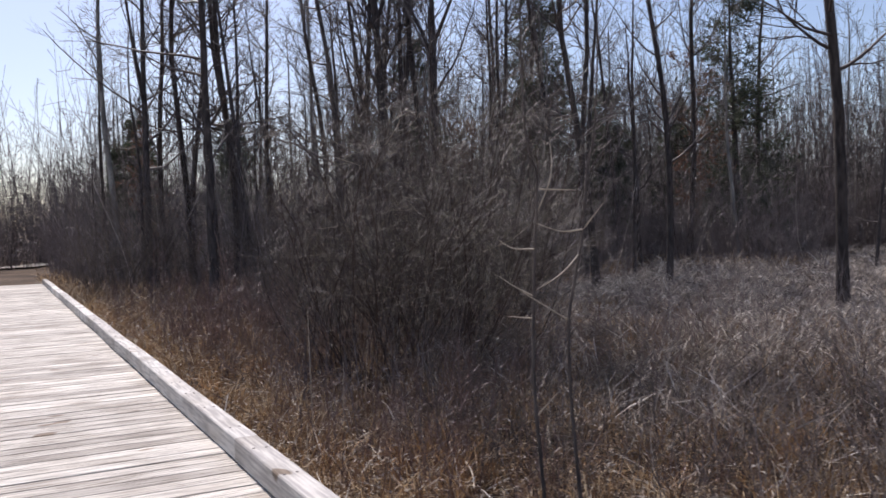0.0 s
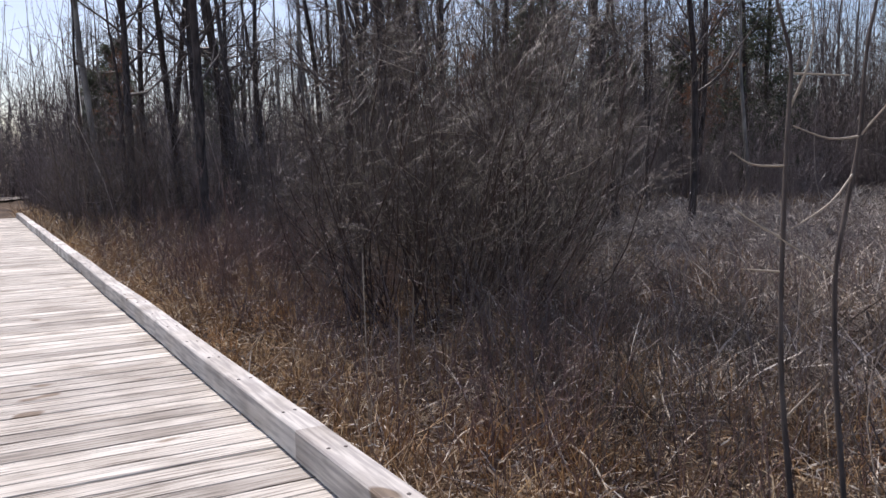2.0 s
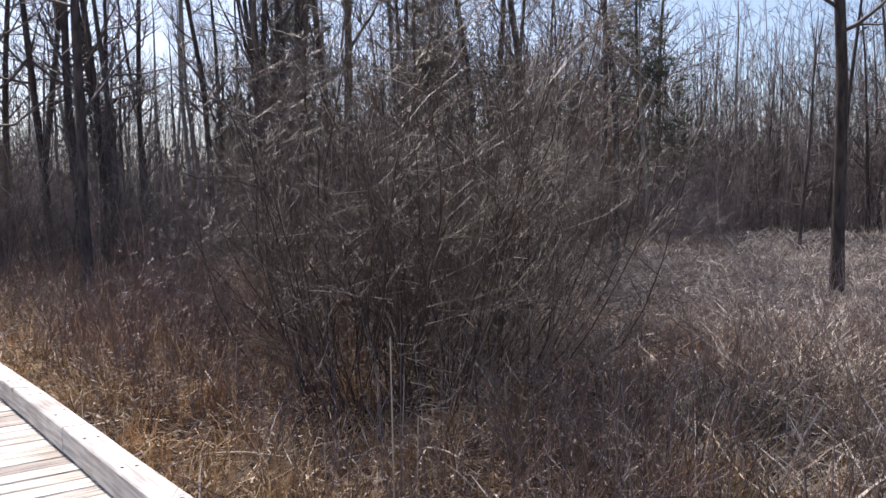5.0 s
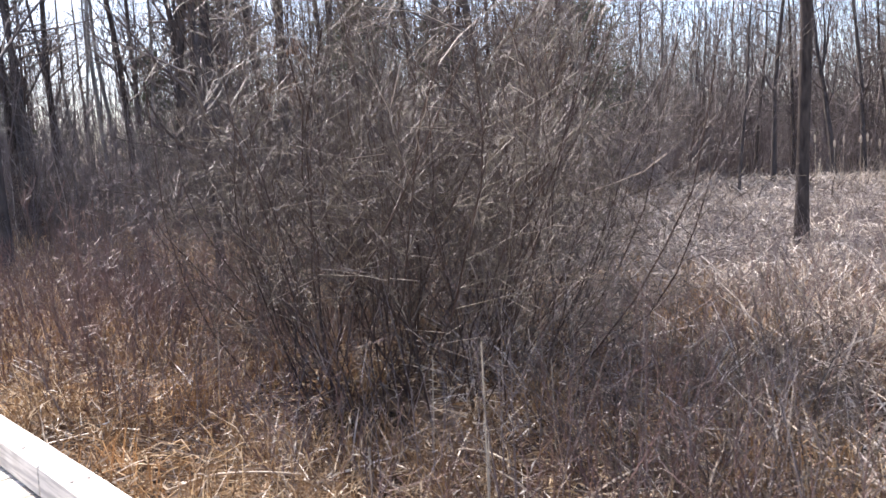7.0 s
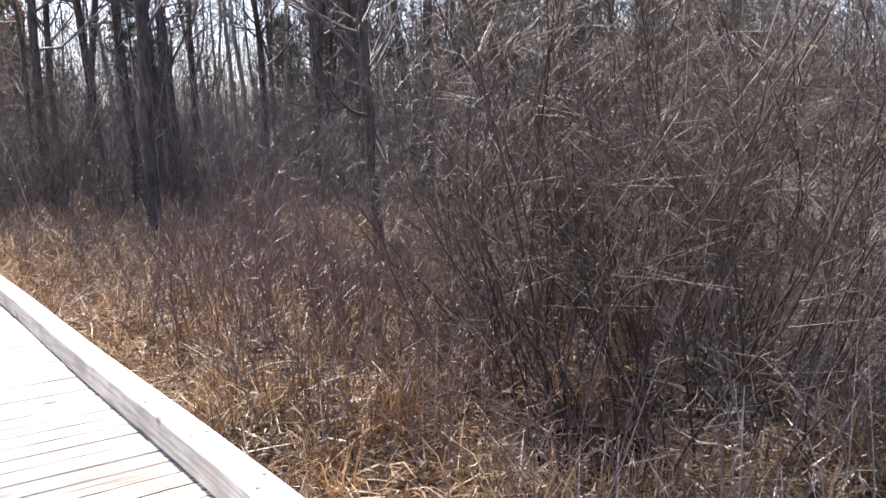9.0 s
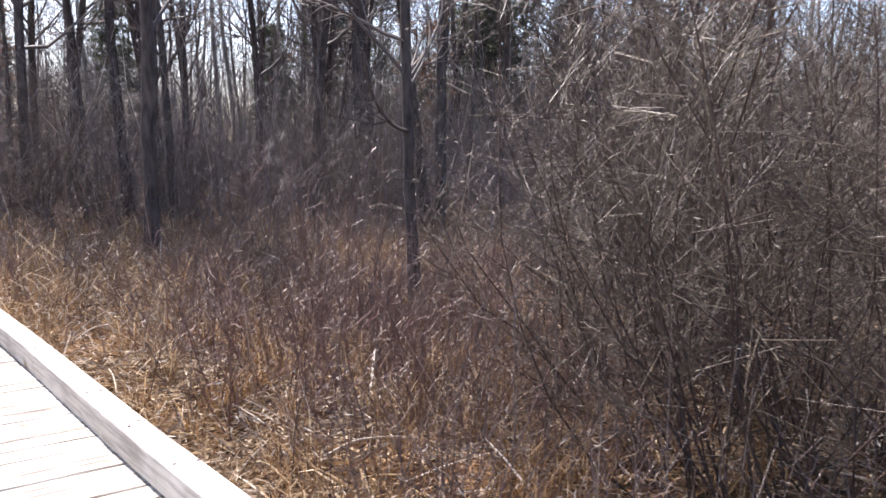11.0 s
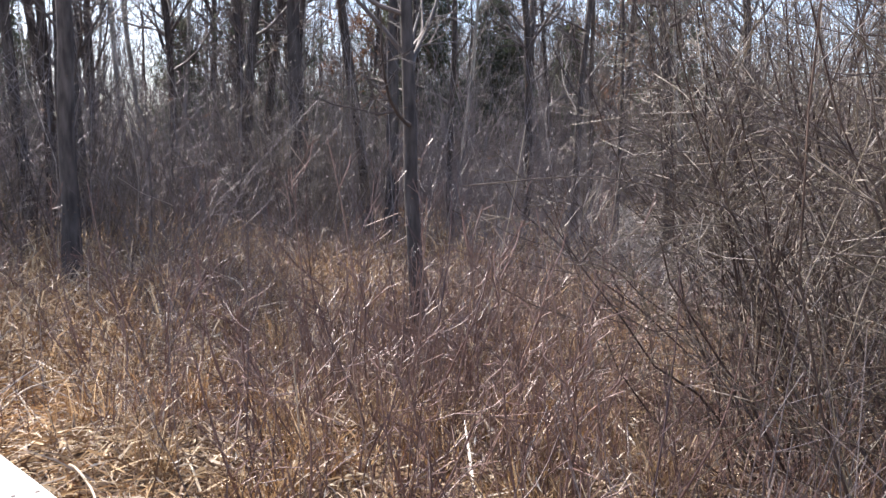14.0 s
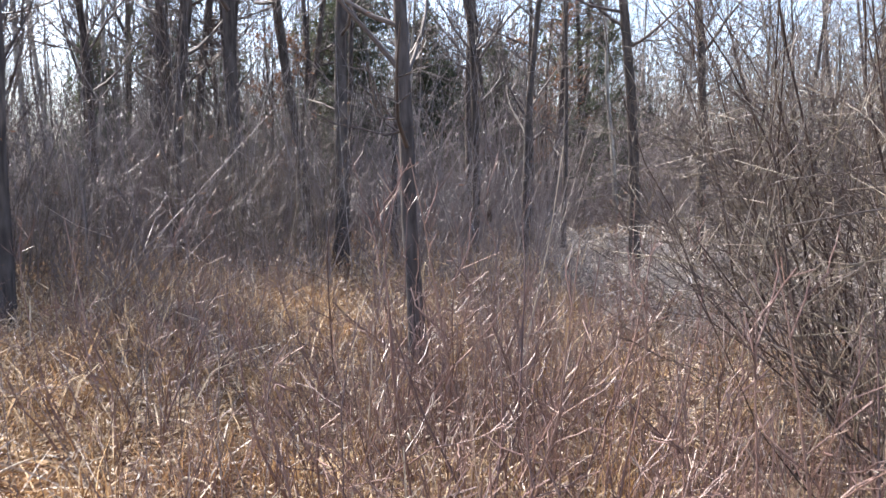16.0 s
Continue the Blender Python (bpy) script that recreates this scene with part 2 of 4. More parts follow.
def offshoots(rng, P, R, count, lo, hi, spread, length, n, wiggle, lift, thin=0.5, tip=0.3):
    """Side shoots from the lines P: new lines and radii."""
    k, m_, _ = P.shape
    who = np.repeat(np.arange(k), count)
    f = rng.uniform(lo, hi, len(who)) * (m_ - 1)
    i = np.minimum(f.astype(int), m_ - 2)
    w = (f - i)[:, None]
    base = P[who, i] * (1 - w) + P[who, i + 1] * w
    r0 = R[who, i] * (1 - w[:, 0]) + R[who, i + 1] * w[:, 0]
    T = unit(P[who, i + 1] - P[who, i])
    side = unit(np.cross(T, rng.normal(0, 1, T.shape)))
    a = np.radians(rng.normal(spread, spread * 0.25, len(who)))[:, None]
    L = length * rng.uniform(0.55, 1.3, len(who)) * (1.15 - 0.6 * f / (m_ - 1))
    Q = grow(rng, base, T * np.cos(a) + side * np.sin(a), L, n, wiggle, lift)
    taper = np.linspace(1, tip, n)[None, :]
    return Q, (r0 * thin)[:, None] * taper


def part(name, mesh, parent, label=""):
    ob = new(name, mesh)
    ob.parent = parent
    if label:
        ob["label"] = label
    return ob


def thing(name, label, category, group="", kind=""):
    return tagged(new(name), label, category, group, kind)


# ---- ground ----
HOLLOWS = [(2.55, 11.45, 0.95, 0.75, 0.26), (3.7, 14.1, 0.8, 0.6, 0.24), (3.8, 8.6, 0.55, 0.45, 0.2)]     # wet dips: x, y, reach in x and y, depth


def ground_height(x, y):
    x, y = np.asarray(x, float), np.asarray(y, float)
    bump = 0.05 * np.sin(1.9 * x + 0.7 * y) * np.cos(1.3 * y - 0.4 * x) + 0.03 * np.sin(4.1 * x - 2.2 * y + 1) + 0.06 * np.sin(0.37 * x + 0.51 * y)
    near = np.clip((np.abs(x + 1.0) - 1.2) / 1.0, 0, 1)
    hollow = sum(d * np.exp(-((x - u) / a) ** 2 - ((y - v) / b) ** 2) for u, v, a, b, d in HOLLOWS)
    return -0.40 + bump * (0.25 + 0.75 * near) - hollow


ax = np.concatenate([[-600, -300, -150, -80, -50, -35], np.arange(-25, 0, 1.0), np.arange(0, 8, 0.25), np.arange(8, 46, 0.5), [55, 75, 110, 180, 320, 600]])
ay = np.concatenate([[-600, -300, -120, -50, -20], np.arange(-8, 60, 0.5), [68, 80, 110, 180, 320, 600]])
GX, GY = np.meshgrid(ax, ay, indexing="ij")
GV = np.stack([GX, GY, ground_height(GX, GY)], -1).reshape(-1, 3)
gi = np.arange(len(ax) * len(ay)).reshape(len(ax), len(ay))
GQ = np.stack([gi[:-1, :-1], gi[1:, :-1], gi[1:, 1:], gi[:-1, 1:]], -1).reshape(-1, 4)
tagged(new("ground", mesh_of("ground", GV, GQ, M_SOIL)), "dark peaty wetland soil under dead grass", "ground", kind="structure")

for u, v, a, b, d in HOLLOWS:
    me = bpy.data.meshes.new("puddle")
    ring = [(u + a * 0.75 * math.cos(k * math.pi / 16) * (1 + 0.15 * math.sin(3 * k)), v + b * 0.75 * math.sin(k * math.pi / 16) * (1 + 0.15 * math.cos(2 * k)), -0.40 - d * 0.62) for k in range(32)]
    me.from_pydata(ring, [], [list(range(32))])
    me.materials.append(M_WATER)
    tagged(new("water", me), "dark still puddle among dead stems", "water", kind="structure")

# pale trail far beyond the boardwalk's end
ty = np.linspace(0, 1, 24)
tx0, tyy = -9 + 16 * ty, 43 + 24 * ty ** 0.8
TV = np.stack([np.concatenate([tx0, tx0 - 1.3]), np.concatenate([tyy, tyy + 1.9])], -1)
TV = np.column_stack([TV, ground_height(TV[:, 0], TV[:, 1]) + 0.12])
TQ = np.array([[i, i + 1, i + 25, i + 24] for i in range(23)])
m, n, l, p = material("trail_gravel", 0.9, 0.2)
tn = noise_node(n, l, 6, 5)
rr = ramp(n, [(0.3, (0.30, 0.26, 0.22)), (0.7, (0.45, 0.40, 0.34))])
l.new(tn.outputs["Fac"], rr.inputs[0])
l.new(rr.outputs[0], p.inputs["Base Color"])
tagged(new("trail", mesh_of("trail", TV, TQ, m)), "pale gravel trail far beyond the boardwalk", "trail", kind="structure")

# ---- plants: meshes built once ----


def stem_mesh(name, sets, mat):
    v, q = joined([tubes(P, R, s) for P, R, s in sets])
    return mesh_of(name, v, q, mat)


def tree_meshes(seed, height, radius, limbs, limb_len, spread, lift, fine=6, lean=0.03, start=0.3, bark_mat=None, fork=False, twig_mat=None):
    """Trunk and bare crown of a leafless tree."""
    rng = np.random.default_rng(seed)
    n = 14
    P = grow(rng, np.zeros((1, 3)), np.array([[rng.normal(0, lean), rng.normal(0, lean), 1.0]]), np.array([height]), n, 0.035, 0.03)
    P[:, 0, 2] -= 0.25
    s = np.linspace(0, 1, n)
    R = (radius * (1 - s) ** 0.75 + 0.012)[None, :]
    R[0, 0] *= 1.35
    trunk = [(P, R, 8)]
    if fork:
        Q, S = offshoots(rng, P, R, 2, 0.3, 0.5, 24, height * 0.5, 9, 0.06, 0.06, 0.7, 0.12)
        trunk.append((Q, S, 6))
    A, RA = offshoots(rng, P, R, limbs, start, 0.97, spread, limb_len, 7 if fine > 3 else 5, 0.13, lift, 0.42, 0.25)
    RA = np.maximum(RA, 0.006)
    sets = [(A, RA, 4)]
    src = [(A, RA)]
    if fork:
        A2, RA2 = offshoots(rng, Q, S, max(5, limbs // 3), 0.25, 0.97, spread, limb_len * 0.8, 6, 0.13, lift, 0.45, 0.25)
        RA2 = np.maximum(RA2, 0.006)
        sets.append((A2, RA2, 4))
        src.append((A2, RA2))
    for X, RX in src:
        Bp, RB = offshoots(rng, X, RX, 6 if fine > 3 else 5, 0.15, 0.98, 42, limb_len * 0.42, 5 if fine > 3 else 3, 0.16, lift * 0.8, 0.6, 0.4)
        RB = np.maximum(RB, 0.0045)
        C, RC = offshoots(rng, Bp, RB, fine, 0.15, 1.0, 40, limb_len * 0.19, 3 if fine > 3 else 2, 0.18, lift * 0.5, 0.7, 0.5)
        RC = np.maximum(RC, 0.0035)
        sets += [(Bp, RB, 3), (C, RC, 3)]
    return stem_mesh("trunk", trunk, bark_mat or M_BARK), stem_mesh("crown", sets, twig_mat or M_TWIG)


def plant(name, meshes, label, category, group):
    ob = thing(name, label, category, group)
    for nm, me, lb in meshes:
        part(nm, me, ob, lb)
    return ob


def place(ob, x, y, turn=0.0, size=1.0, tilt=0.0, tilt_dir=0.0, dz=0.0):
    """A pose for a copy, rooted in the ground."""
    return (pose(x, y, float(ground_height(x, y)) - 0.02 + dz) @ Matrix.Rotation(radians(tilt_dir), 4, "Z") @ Matrix.Rotation(radians(tilt), 4, "Y")
            @ Matrix.Rotation(radians(turn - tilt_dir), 4, "Z") @ Matrix.Scale(size, 4))


def put(ob, used, m):
    """The first call moves the thing itself, later ones copy it."""
    if ob in used:
        return copy_thing(ob, m)
    used.add(ob)
    ob.matrix_basis = m
    return ob


USED = set()
WOODS = "bare trees of the woods"
BIG = []
for i, (h, r, lim, ll, sp, fk) in enumerate([(15, 0.125, 15, 3.2, 48, True), (14, 0.11, 17, 2.6, 52, False), (16, 0.135, 14, 3.6, 45, True), (13, 0.095, 20, 2.3, 58, False)]):
    tr, cr = tree_meshes(40 + i, h, r, lim, ll * 1.1, sp + 8, 0.09, 5, start=0.22, fork=fk)
    BIG.append(plant("bare_tree", [("trunk", tr, ""), ("crown", cr, "bare dark twigs")],
                     ["tall forked grey-brown leafless tree rising from brush", "tall straight grey-brown leafless tree above the thicket",
                      "stout forked leafless tree with spreading limbs", "leafless tree with many short level branches"][i], "tree", WOODS))
POLE = []
for i, (h, r, lim, ll, sp) in enumerate([(12, 0.066, 22, 1.6, 38), (10.5, 0.055, 20, 1.4, 36), (13, 0.078, 24, 1.8, 40), (9, 0.045, 18, 1.3, 34), (11.5, 0.06, 24, 1.5, 45)]):
    tr, cr = tree_meshes(60 + i, h, r, lim, ll * 1.1, sp + 10, 0.11, 5, start=0.22, bark_mat=M_BARK2, lean=0.045)
    POLE.append(plant("slender_tree", [("trunk", tr, ""), ("crown", cr, "fine bare twigs")], "slender leafless young tree with fine upright twigs", "tree", WOODS))
DEEP = []
for i, (h, r, lim, ll, sp) in enumerate([(11, 0.07, 18, 2.2, 50), (9.5, 0.055, 17, 2.0, 46), (12, 0.08, 18, 2.5, 54), (8.5, 0.048, 17, 1.8, 46), (12.5, 0.10, 17, 2.9, 56), (10, 0.06, 18, 2.1, 55)]):
    tr, cr = tree_meshes(70 + i, h, r, lim, ll, sp, 0.12, 3, start=0.24, bark_mat=M_BARK2, lean=0.06)
    DEEP.append(plant("slender_tree", [("trunk", tr, ""), ("crown", cr, "fine bare twigs")], "slender leafless tree deep in the woods", "tree", WOODS))
PALE = []
for i, (h, r, lim, ll, sp) in enumerate([(12, 0.08, 11, 1.6, 40), (10, 0.065, 11, 1.4, 45)]):
    tr, cr = tree_meshes(80 + i, h, r, lim, ll, sp, 0.08, 3, start=0.45, bark_mat=M_PALE, lean=0.03)
    PALE.append(plant("pale_tree", [("trunk", tr, "smooth pale bark"), ("crown", cr, "dark bare twigs")], "slender leafless tree with smooth pale bark", "tree", WOODS))


def conifer(seed, height, width):
    rng = np.random.default_rng(seed)
    P = grow(rng, np.zeros((1, 3)), np.array([[0, 0, 1.0]]), np.array([height]), 10, 0.02, 0.05)
    P[:, 0, 2] -= 0.25
    R = (0.16 * (1 - np.linspace(0, 1, 10)) + 0.01)[None, :]
    k = 130
    f = rng.uniform(0.06, 0.99, k)
    az = rng.uniform(0, 2 * np.pi, k)
    L = width * (1.05 - f) ** 0.7 * rng.uniform(0.55, 1.15, k) + 0.15
    base = np.stack([np.interp(f, np.linspace(0, 1, 10), P[0, :, j]) for j in range(3)], -1)
    A = grow(rng, base, np.stack([np.cos(az), np.sin(az), rng.uniform(-0.05, 0.35, k)], -1), L, 6, 0.08, 0.03)
    RA = np.full((k, 1), 0.016) * np.linspace(1, 0.3, 6)[None, :]
    Bp, RB = offshoots(rng, A, RA, 8, 0.12, 1.0, 48, width * 0.26, 2, 0.12, 0.03, 0.6, 0.4)
    C, RC = offshoots(rng, Bp, RB, 11, 0.05, 1.0, 55, 0.24, 2, 0.1, 0.05, 1.0, 1.0)
    # tufts of needles: thin kinked blades
    b0, b1 = C[:, 0], C[:, 1]
    wv = unit(np.cross(b1 - b0, rng.normal(0, 1, b0.shape))) * rng.uniform(0.010, 0.024, (len(b0), 1))
    V = np.stack([b0 - wv, b0 + wv, b1 + wv * 0.3, b1 - wv * 0.3], 1).reshape(-1, 3)
    Q = np.arange(len(V)).reshape(-1, 4)
    return (stem_mesh("trunk", [(P, R, 7)], M_BARK2), stem_mesh("bough", [(A, RA, 3), (Bp, RB, 3)], M_BARK2), mesh_of("foliage", V, Q, M_PINE, False))


CON = []
for i, (h, w) in enumerate([(11.0, 2.9), (8.0, 2.1), (6.0, 1.9)]):
    a, b, c = conifer(90 + i, h, w)
    CON.append(plant("pine_tree", [("trunk", a, ""), ("bough", b, ""), ("foliage", c, "dark green needles")], "dark green conifer standing among bare trees", "tree", "conifers"))


def shrub_lines(seed, stems, height, out, spread0=0.45, side=8, fine=4, thick=0.009, lift=0.05, wig=0.12, lean=(0.0, 0.0), reach=9.0):
    """A clump of stems that fan out from one root, with side shoots and fine tips."""
    rng = np.random.default_rng(seed)
    a = rng.uniform(0, 2 * np.pi, stems)
    rad = spread0 * np.sqrt(rng.uniform(0, 1, stems))
    base = np.stack([rad * np.cos(a), rad * np.sin(a), np.full(stems, -0.12)], -1)
    o = np.minimum(out * rng.uniform(0.1, 1.15, stems), 0.88)
    H = np.stack([np.cos(a) * o + lean[0], np.sin(a) * o + lean[1], np.ones(stems)], -1) + rng.normal(0, 0.16, (stems, 3))
    L = height * rng.uniform(0.45, 1.2, stems)
    P = grow(rng, base, H, L, 9, wig, lift)
    rr = np.hypot(P[:, :, 0], P[:, :, 1])[:, :, None]
    P[:, :, :2] *= 0.56 * height * np.tanh(rr / (0.56 * height)) / np.maximum(rr, 1e-6)      # outer stems turn upright again
    far = P[:, :, 0].min(1) < -reach          # stems that would hang over the walk lean the other way
    P[far, :, 0] *= -1
    R = thick * rng.uniform(0.6, 1.5, (stems, 1)) * np.linspace(1, 0.28, 9)[None, :]
    A, RA = offshoots(rng, P, R, side, 0.27, 1.0, 46, height * 0.20, 4, 0.20, 0.05, 0.62, 0.4)
    RA = np.maximum(RA, 0.0022)
    sets = [(A, RA, 3)]
    if fine:
        C, RC = offshoots(rng, A, RA, fine, 0.12, 1.0, 48, height * 0.085, 2, 0.22, 0.03, 0.75, 0.5)
        sets.append((C, np.maximum(RC, 0.0017), 3))
    kept = [(X, S, k) for X, S, k in ((X[X[:, :, 0].min(1) > -reach], S[X[:, :, 0].min(1) > -reach], k) for X, S, k in sets)]
    return P, R, kept


def shrub_thing(name, seed, label, group, mat=None, apart=False, **kw):
    """With apart, each main stem is a part of its own."""
    P, R, sets = shrub_lines(seed, **kw)
    ob = thing(name, label, "shrub", group)
    if apart:
        for i in range(len(P)):
            part("stem", stem_mesh("stem", [(P[i:i + 1], R[i:i + 1], 5)], M_WSTEM), ob)
    else:
        part("clump", stem_mesh("clump", [(P, R, 4)], mat or M_WILLOW), ob)
    part("crown", stem_mesh("crown", sets, mat or M_WILLOW), ob, "tangle of fine bare twigs")
    return ob


# the large willows beside the boardwalk
for seed, x, y, label, kw in [
        (11, 2.95, 11.35, "large leafless willow shrub of many arching brown stems", dict(stems=112, height=4.2, out=0.95, spread0=0.9, side=13, fine=8, thick=0.0070, wig=0.20, lift=0.06, reach=1.5)),
        (12, 5.6, 13.75, "leafless willow shrub with stems leaning over dead grass", dict(stems=80, height=4.4, out=0.66, spread0=0.7, side=12, fine=8, thick=0.0085, wig=0.15, reach=2.6, lean=(-0.12, 0.1))),
        (13, 3.35, 13.1, "smaller leafless willow shrub with crooked dark stems", dict(stems=38, height=3.0, out=0.6, spread0=0.4, side=10, fine=7, thick=0.0075, wig=0.17, reach=1.7, lean=(0.05, 0.15)))]:
    ob = shrub_thing("willow_shrub", seed, label, "willow shrubs", apart=True, **kw)
    put(ob, USED, place(ob, x, y, 0))

WILLOW = [shrub_thing("willow_shrub", 20 + i, "leafless grey-brown shrub with dense fine twigs", "willow shrubs", stems=48, height=3.3 + 0.3 * i, out=0.5, spread0=0.9, side=9, fine=4) for i in range(3)]
rng = np.random.default_rng(5)
spots = [(3.9, 24.6), (7.6, 22.9), (1.7, 25.0), (6.2, 26.5), (9.0, 25.6), (13.2, 29.5), (15.8, 30.8), (2.6, 28.4),
         (17.6, 27.2), (9.2, 28.4), (12.4, 30.0), (19.4, 29.0), (21.5, 31.4), (24.2, 29.0), (1.8, 32.0), (5.2, 31.5), (12.0, 31.5), (20.4, 30.2), (27.0, 26.0), (16.2, 31.0)]
for i, (x, y) in enumerate(spots):
    s = WILLOW[i % 3]
    put(s, USED, place(s, x, y, rng.uniform(0, 360), rng.uniform(0.75, 1.15)))

# red-stemmed shrubs near the walk
RED = [shrub_thing("dogwood_shrub", 30 + i, "low leafless shrub of thin reddish-brown stems", "red-stemmed shrubs", mat=M_RED, stems=22, height=1.2, out=0.5, spread0=0.35, side=5, fine=2, thick=0.005, lift=0.03, reach=0.5) for i in range(2)]
for i, (x, y, s) in enumerate([(1.75, 13.6, 1.1), (1.5, 10.7, 0.8), (2.6, 14.6, 1.0), (2.2, 12.6, 0.8), (3.3, 16.3, 1.1), (1.2, 16.0, 0.75), (1.9, 17.4, 0.9), (4.6, 16.4, 1.0), (3.0, 18.6, 1.1), (1.1, 9.3, 0.7), (1.6, 8.0, 0.7),
                               (4.0, 15.2, 0.9), (5.6, 15.4, 1.0), (0.9, 18.8, 0.9), (1.4, 21.2, 1.1), (2.6, 21.8, 1.1), (5.8, 17.6, 1.0), (3.6, 9.6, 0.8), (2.4, 9.0, 0.7), (1.05, 12.4, 0.8), (1.3, 14.4, 0.9), (1.0, 13.3, 0.7), (2.0, 15.2, 1.0), (1.5, 11.5, 0.85)]):
    r = RED[i % 2]
    put(r, USED, place(r, x, y, rng.uniform(0, 360), s * rng.uniform(0.9, 1.15)))

# ---- trees by their places ----
FOREMOST = [  # x, y, kind, size, lean, lean direction
    (12.79, 12.68, POLE[2], 1.25, 1.8, 120), (13.92, 18.47, POLE[0], 1.15, 0.5, 20), (3.3, 22.3, BIG[1], 0.95, 1.5, 200), (4.74, 17.43, BIG[3], 0.72, 3.4, 128),
    (9.8, 26.5, BIG[2], 1.1, 2.0, 200), (5.43, 26.9, BIG[1], 0.85, 2.5, 210), (11.1, 30.6, BIG[1], 1.05, 1.5, 190), (12.4, 38.7, PALE[0], 1.15, 1, 200),
    (13.3, 38.2, PALE[1], 1.25, 1, 180), (13.85, 35.1, BIG[1], 0.9, 1, 160), (16.4, 41.2, BIG[2], 0.9, 1, 100), (2.88, 28.2, BIG[2], 0.72, 2, 200),
    (4.79, 33.0, POLE[2], 1.0, 1, 180),
]
BEHIND_WILLOWS = [  # x, y, kind, size, lean, lean direction
    (4.78, 27.8, POLE[2], 1.1, 2, 200), (5.76, 28.6, BIG[1], 0.8, 2, 200), (7.38, 31.3, POLE[0], 1.1, 1, 200), (9.6, 28.4, BIG[0], 0.95, 1, 200),
    (11.72, 30.7, POLE[2], 1.15, 1, 30), (11.68, 28.5, POLE[2], 1.1, 0.5, 30), (10.01, 23.75, BIG[2], 0.85, 0.5, 10), (13.34, 25.3, POLE[4], 1.1, 0, 0),
    (14.03, 23.6, POLE[0], 1.1, 0.5, 190), (14.5, 22.6, BIG[1], 0.8, 0.5, 20), (16.63, 22.8, BIG[3], 0.9, 1, 10), (6.76, 31.2, POLE[2], 1.1, 1, 200),
    (5.73, 29.4, POLE[2], 1.0, 1, 200),
]
ROUND_CLEARING = [  # x, y, kind, size, lean, lean direction
    (9.89, 32.2, POLE[0], 1.2, 1, 180), (12.72, 33.1, BIG[1], 0.8, 1, 30), (18.61, 32.9, POLE[2], 1.1, 1, 60), (19.04, 30.0, BIG[3], 0.85, 1, 60),
    (23.33, 27.2, POLE[2], 1.1, 1, 60), (22.94, 18.9, BIG[3], 0.8, 5, 330), (28.83, 20.5, BIG[1], 0.9, 1, 200), (34.33, 20.4, BIG[0], 0.9, 1, 100),
    (36.62, 20.0, BIG[1], 0.95, 1, 100), (12.69, 37.2, BIG[0], 0.9, 1, 200), (17.82, 33.6, POLE[2], 1.1, 1, 200), (16.86, 25.7, POLE[2], 1.05, 1, 200),
    (19.6, 27.05, POLE[4], 1.1, 1, 200),
]
DEEPER = [  # x, y, kind, size, lean, lean direction
    (11.79, 18.67, POLE[2], 0.85, 1, 100), (8.15, 32.8, BIG[1], 0.75, 2, 200), (13.32, 42.5, PALE[0], 1.2, 1, 100), (2.95, 29.9, BIG[3], 0.9, 3, 220),
    (3.96, 31.7, POLE[0], 1.1, 2, 200), (4.35, 29.55, POLE[2], 1.0, 4, 20), (2.31, 30.0, PALE[1], 1.1, 1, 180), (11.34, 30.9, POLE[4], 1.2, 1, 200),
    (11.24, 28.6, BIG[1], 0.85, 1, 200), (11.43, 25.95, POLE[2], 1.1, 1, 200),
]
NAMED = FOREMOST + BEHIND_WILLOWS + ROUND_CLEARING + DEEPER
for i, (x, y, kind, size, lean, ld) in enumerate(NAMED):
    put(kind, USED, place(kind, x, y, (i * 73) % 360, size, lean, ld))
for i, (x, y, j, s) in enumerate([(20.6, 34.6, 0, 1.2), (26.97, 28.0, 0, 0.98), (5.1, 44.0, 1, 0.92), (17.5, 38.5, 0, 0.85), (23.6, 37.0, 0, 0.95), (3.6, 38.5, 2, 0.9),
                                  (19.8, 33.2, 1, 1.1), (24.6, 33.4, 1, 1.1), (9.4, 43.0, 1, 1.0), (28.6, 33.0, 1, 1.0), (14.6, 40.5, 1, 0.9), (22.2, 31.2, 2, 1.1)]):
    put(CON[j], USED, place(CON[j], x, y, i * 50, s))


def leafy_tree(seed, height, leaves, label):
    """A young tree that kept its dead leaves over the winter."""
    tr, cr = tree_meshes(seed, height, 0.05, 20, height * 0.24, 55, 0.06, 3, start=0.15, bark_mat=M_BARK2)
    rng = np.random.default_rng(seed)
    co = np.zeros(len(cr.vertices) * 3, np.float32)
    cr.vertices.foreach_get("co", co)
    c = co.reshape(-1, 3)[rng.integers(0, len(cr.vertices), leaves)] + rng.normal(0, 0.04, (leaves, 3))
    u = unit(rng.normal(0, 1, (leaves, 3)))
    v = unit(np.cross(u, rng.normal(0, 1, (leaves, 3)))) * 0.45
    L = rng.uniform(0.03, 0.065, (leaves, 1))
    V = np.stack([c - u * L, c - v * L, c + u * L, c + v * L], 1).reshape(-1, 3)
    return plant("leafy_tree", [("trunk", tr, ""), ("crown", cr, ""), ("foliage", mesh_of("foliage", V, np.arange(4 * leaves).reshape(-1, 4), M_LEAF, False), "curled rusty dead leaves")], label, "tree", "trees with dead leaves")


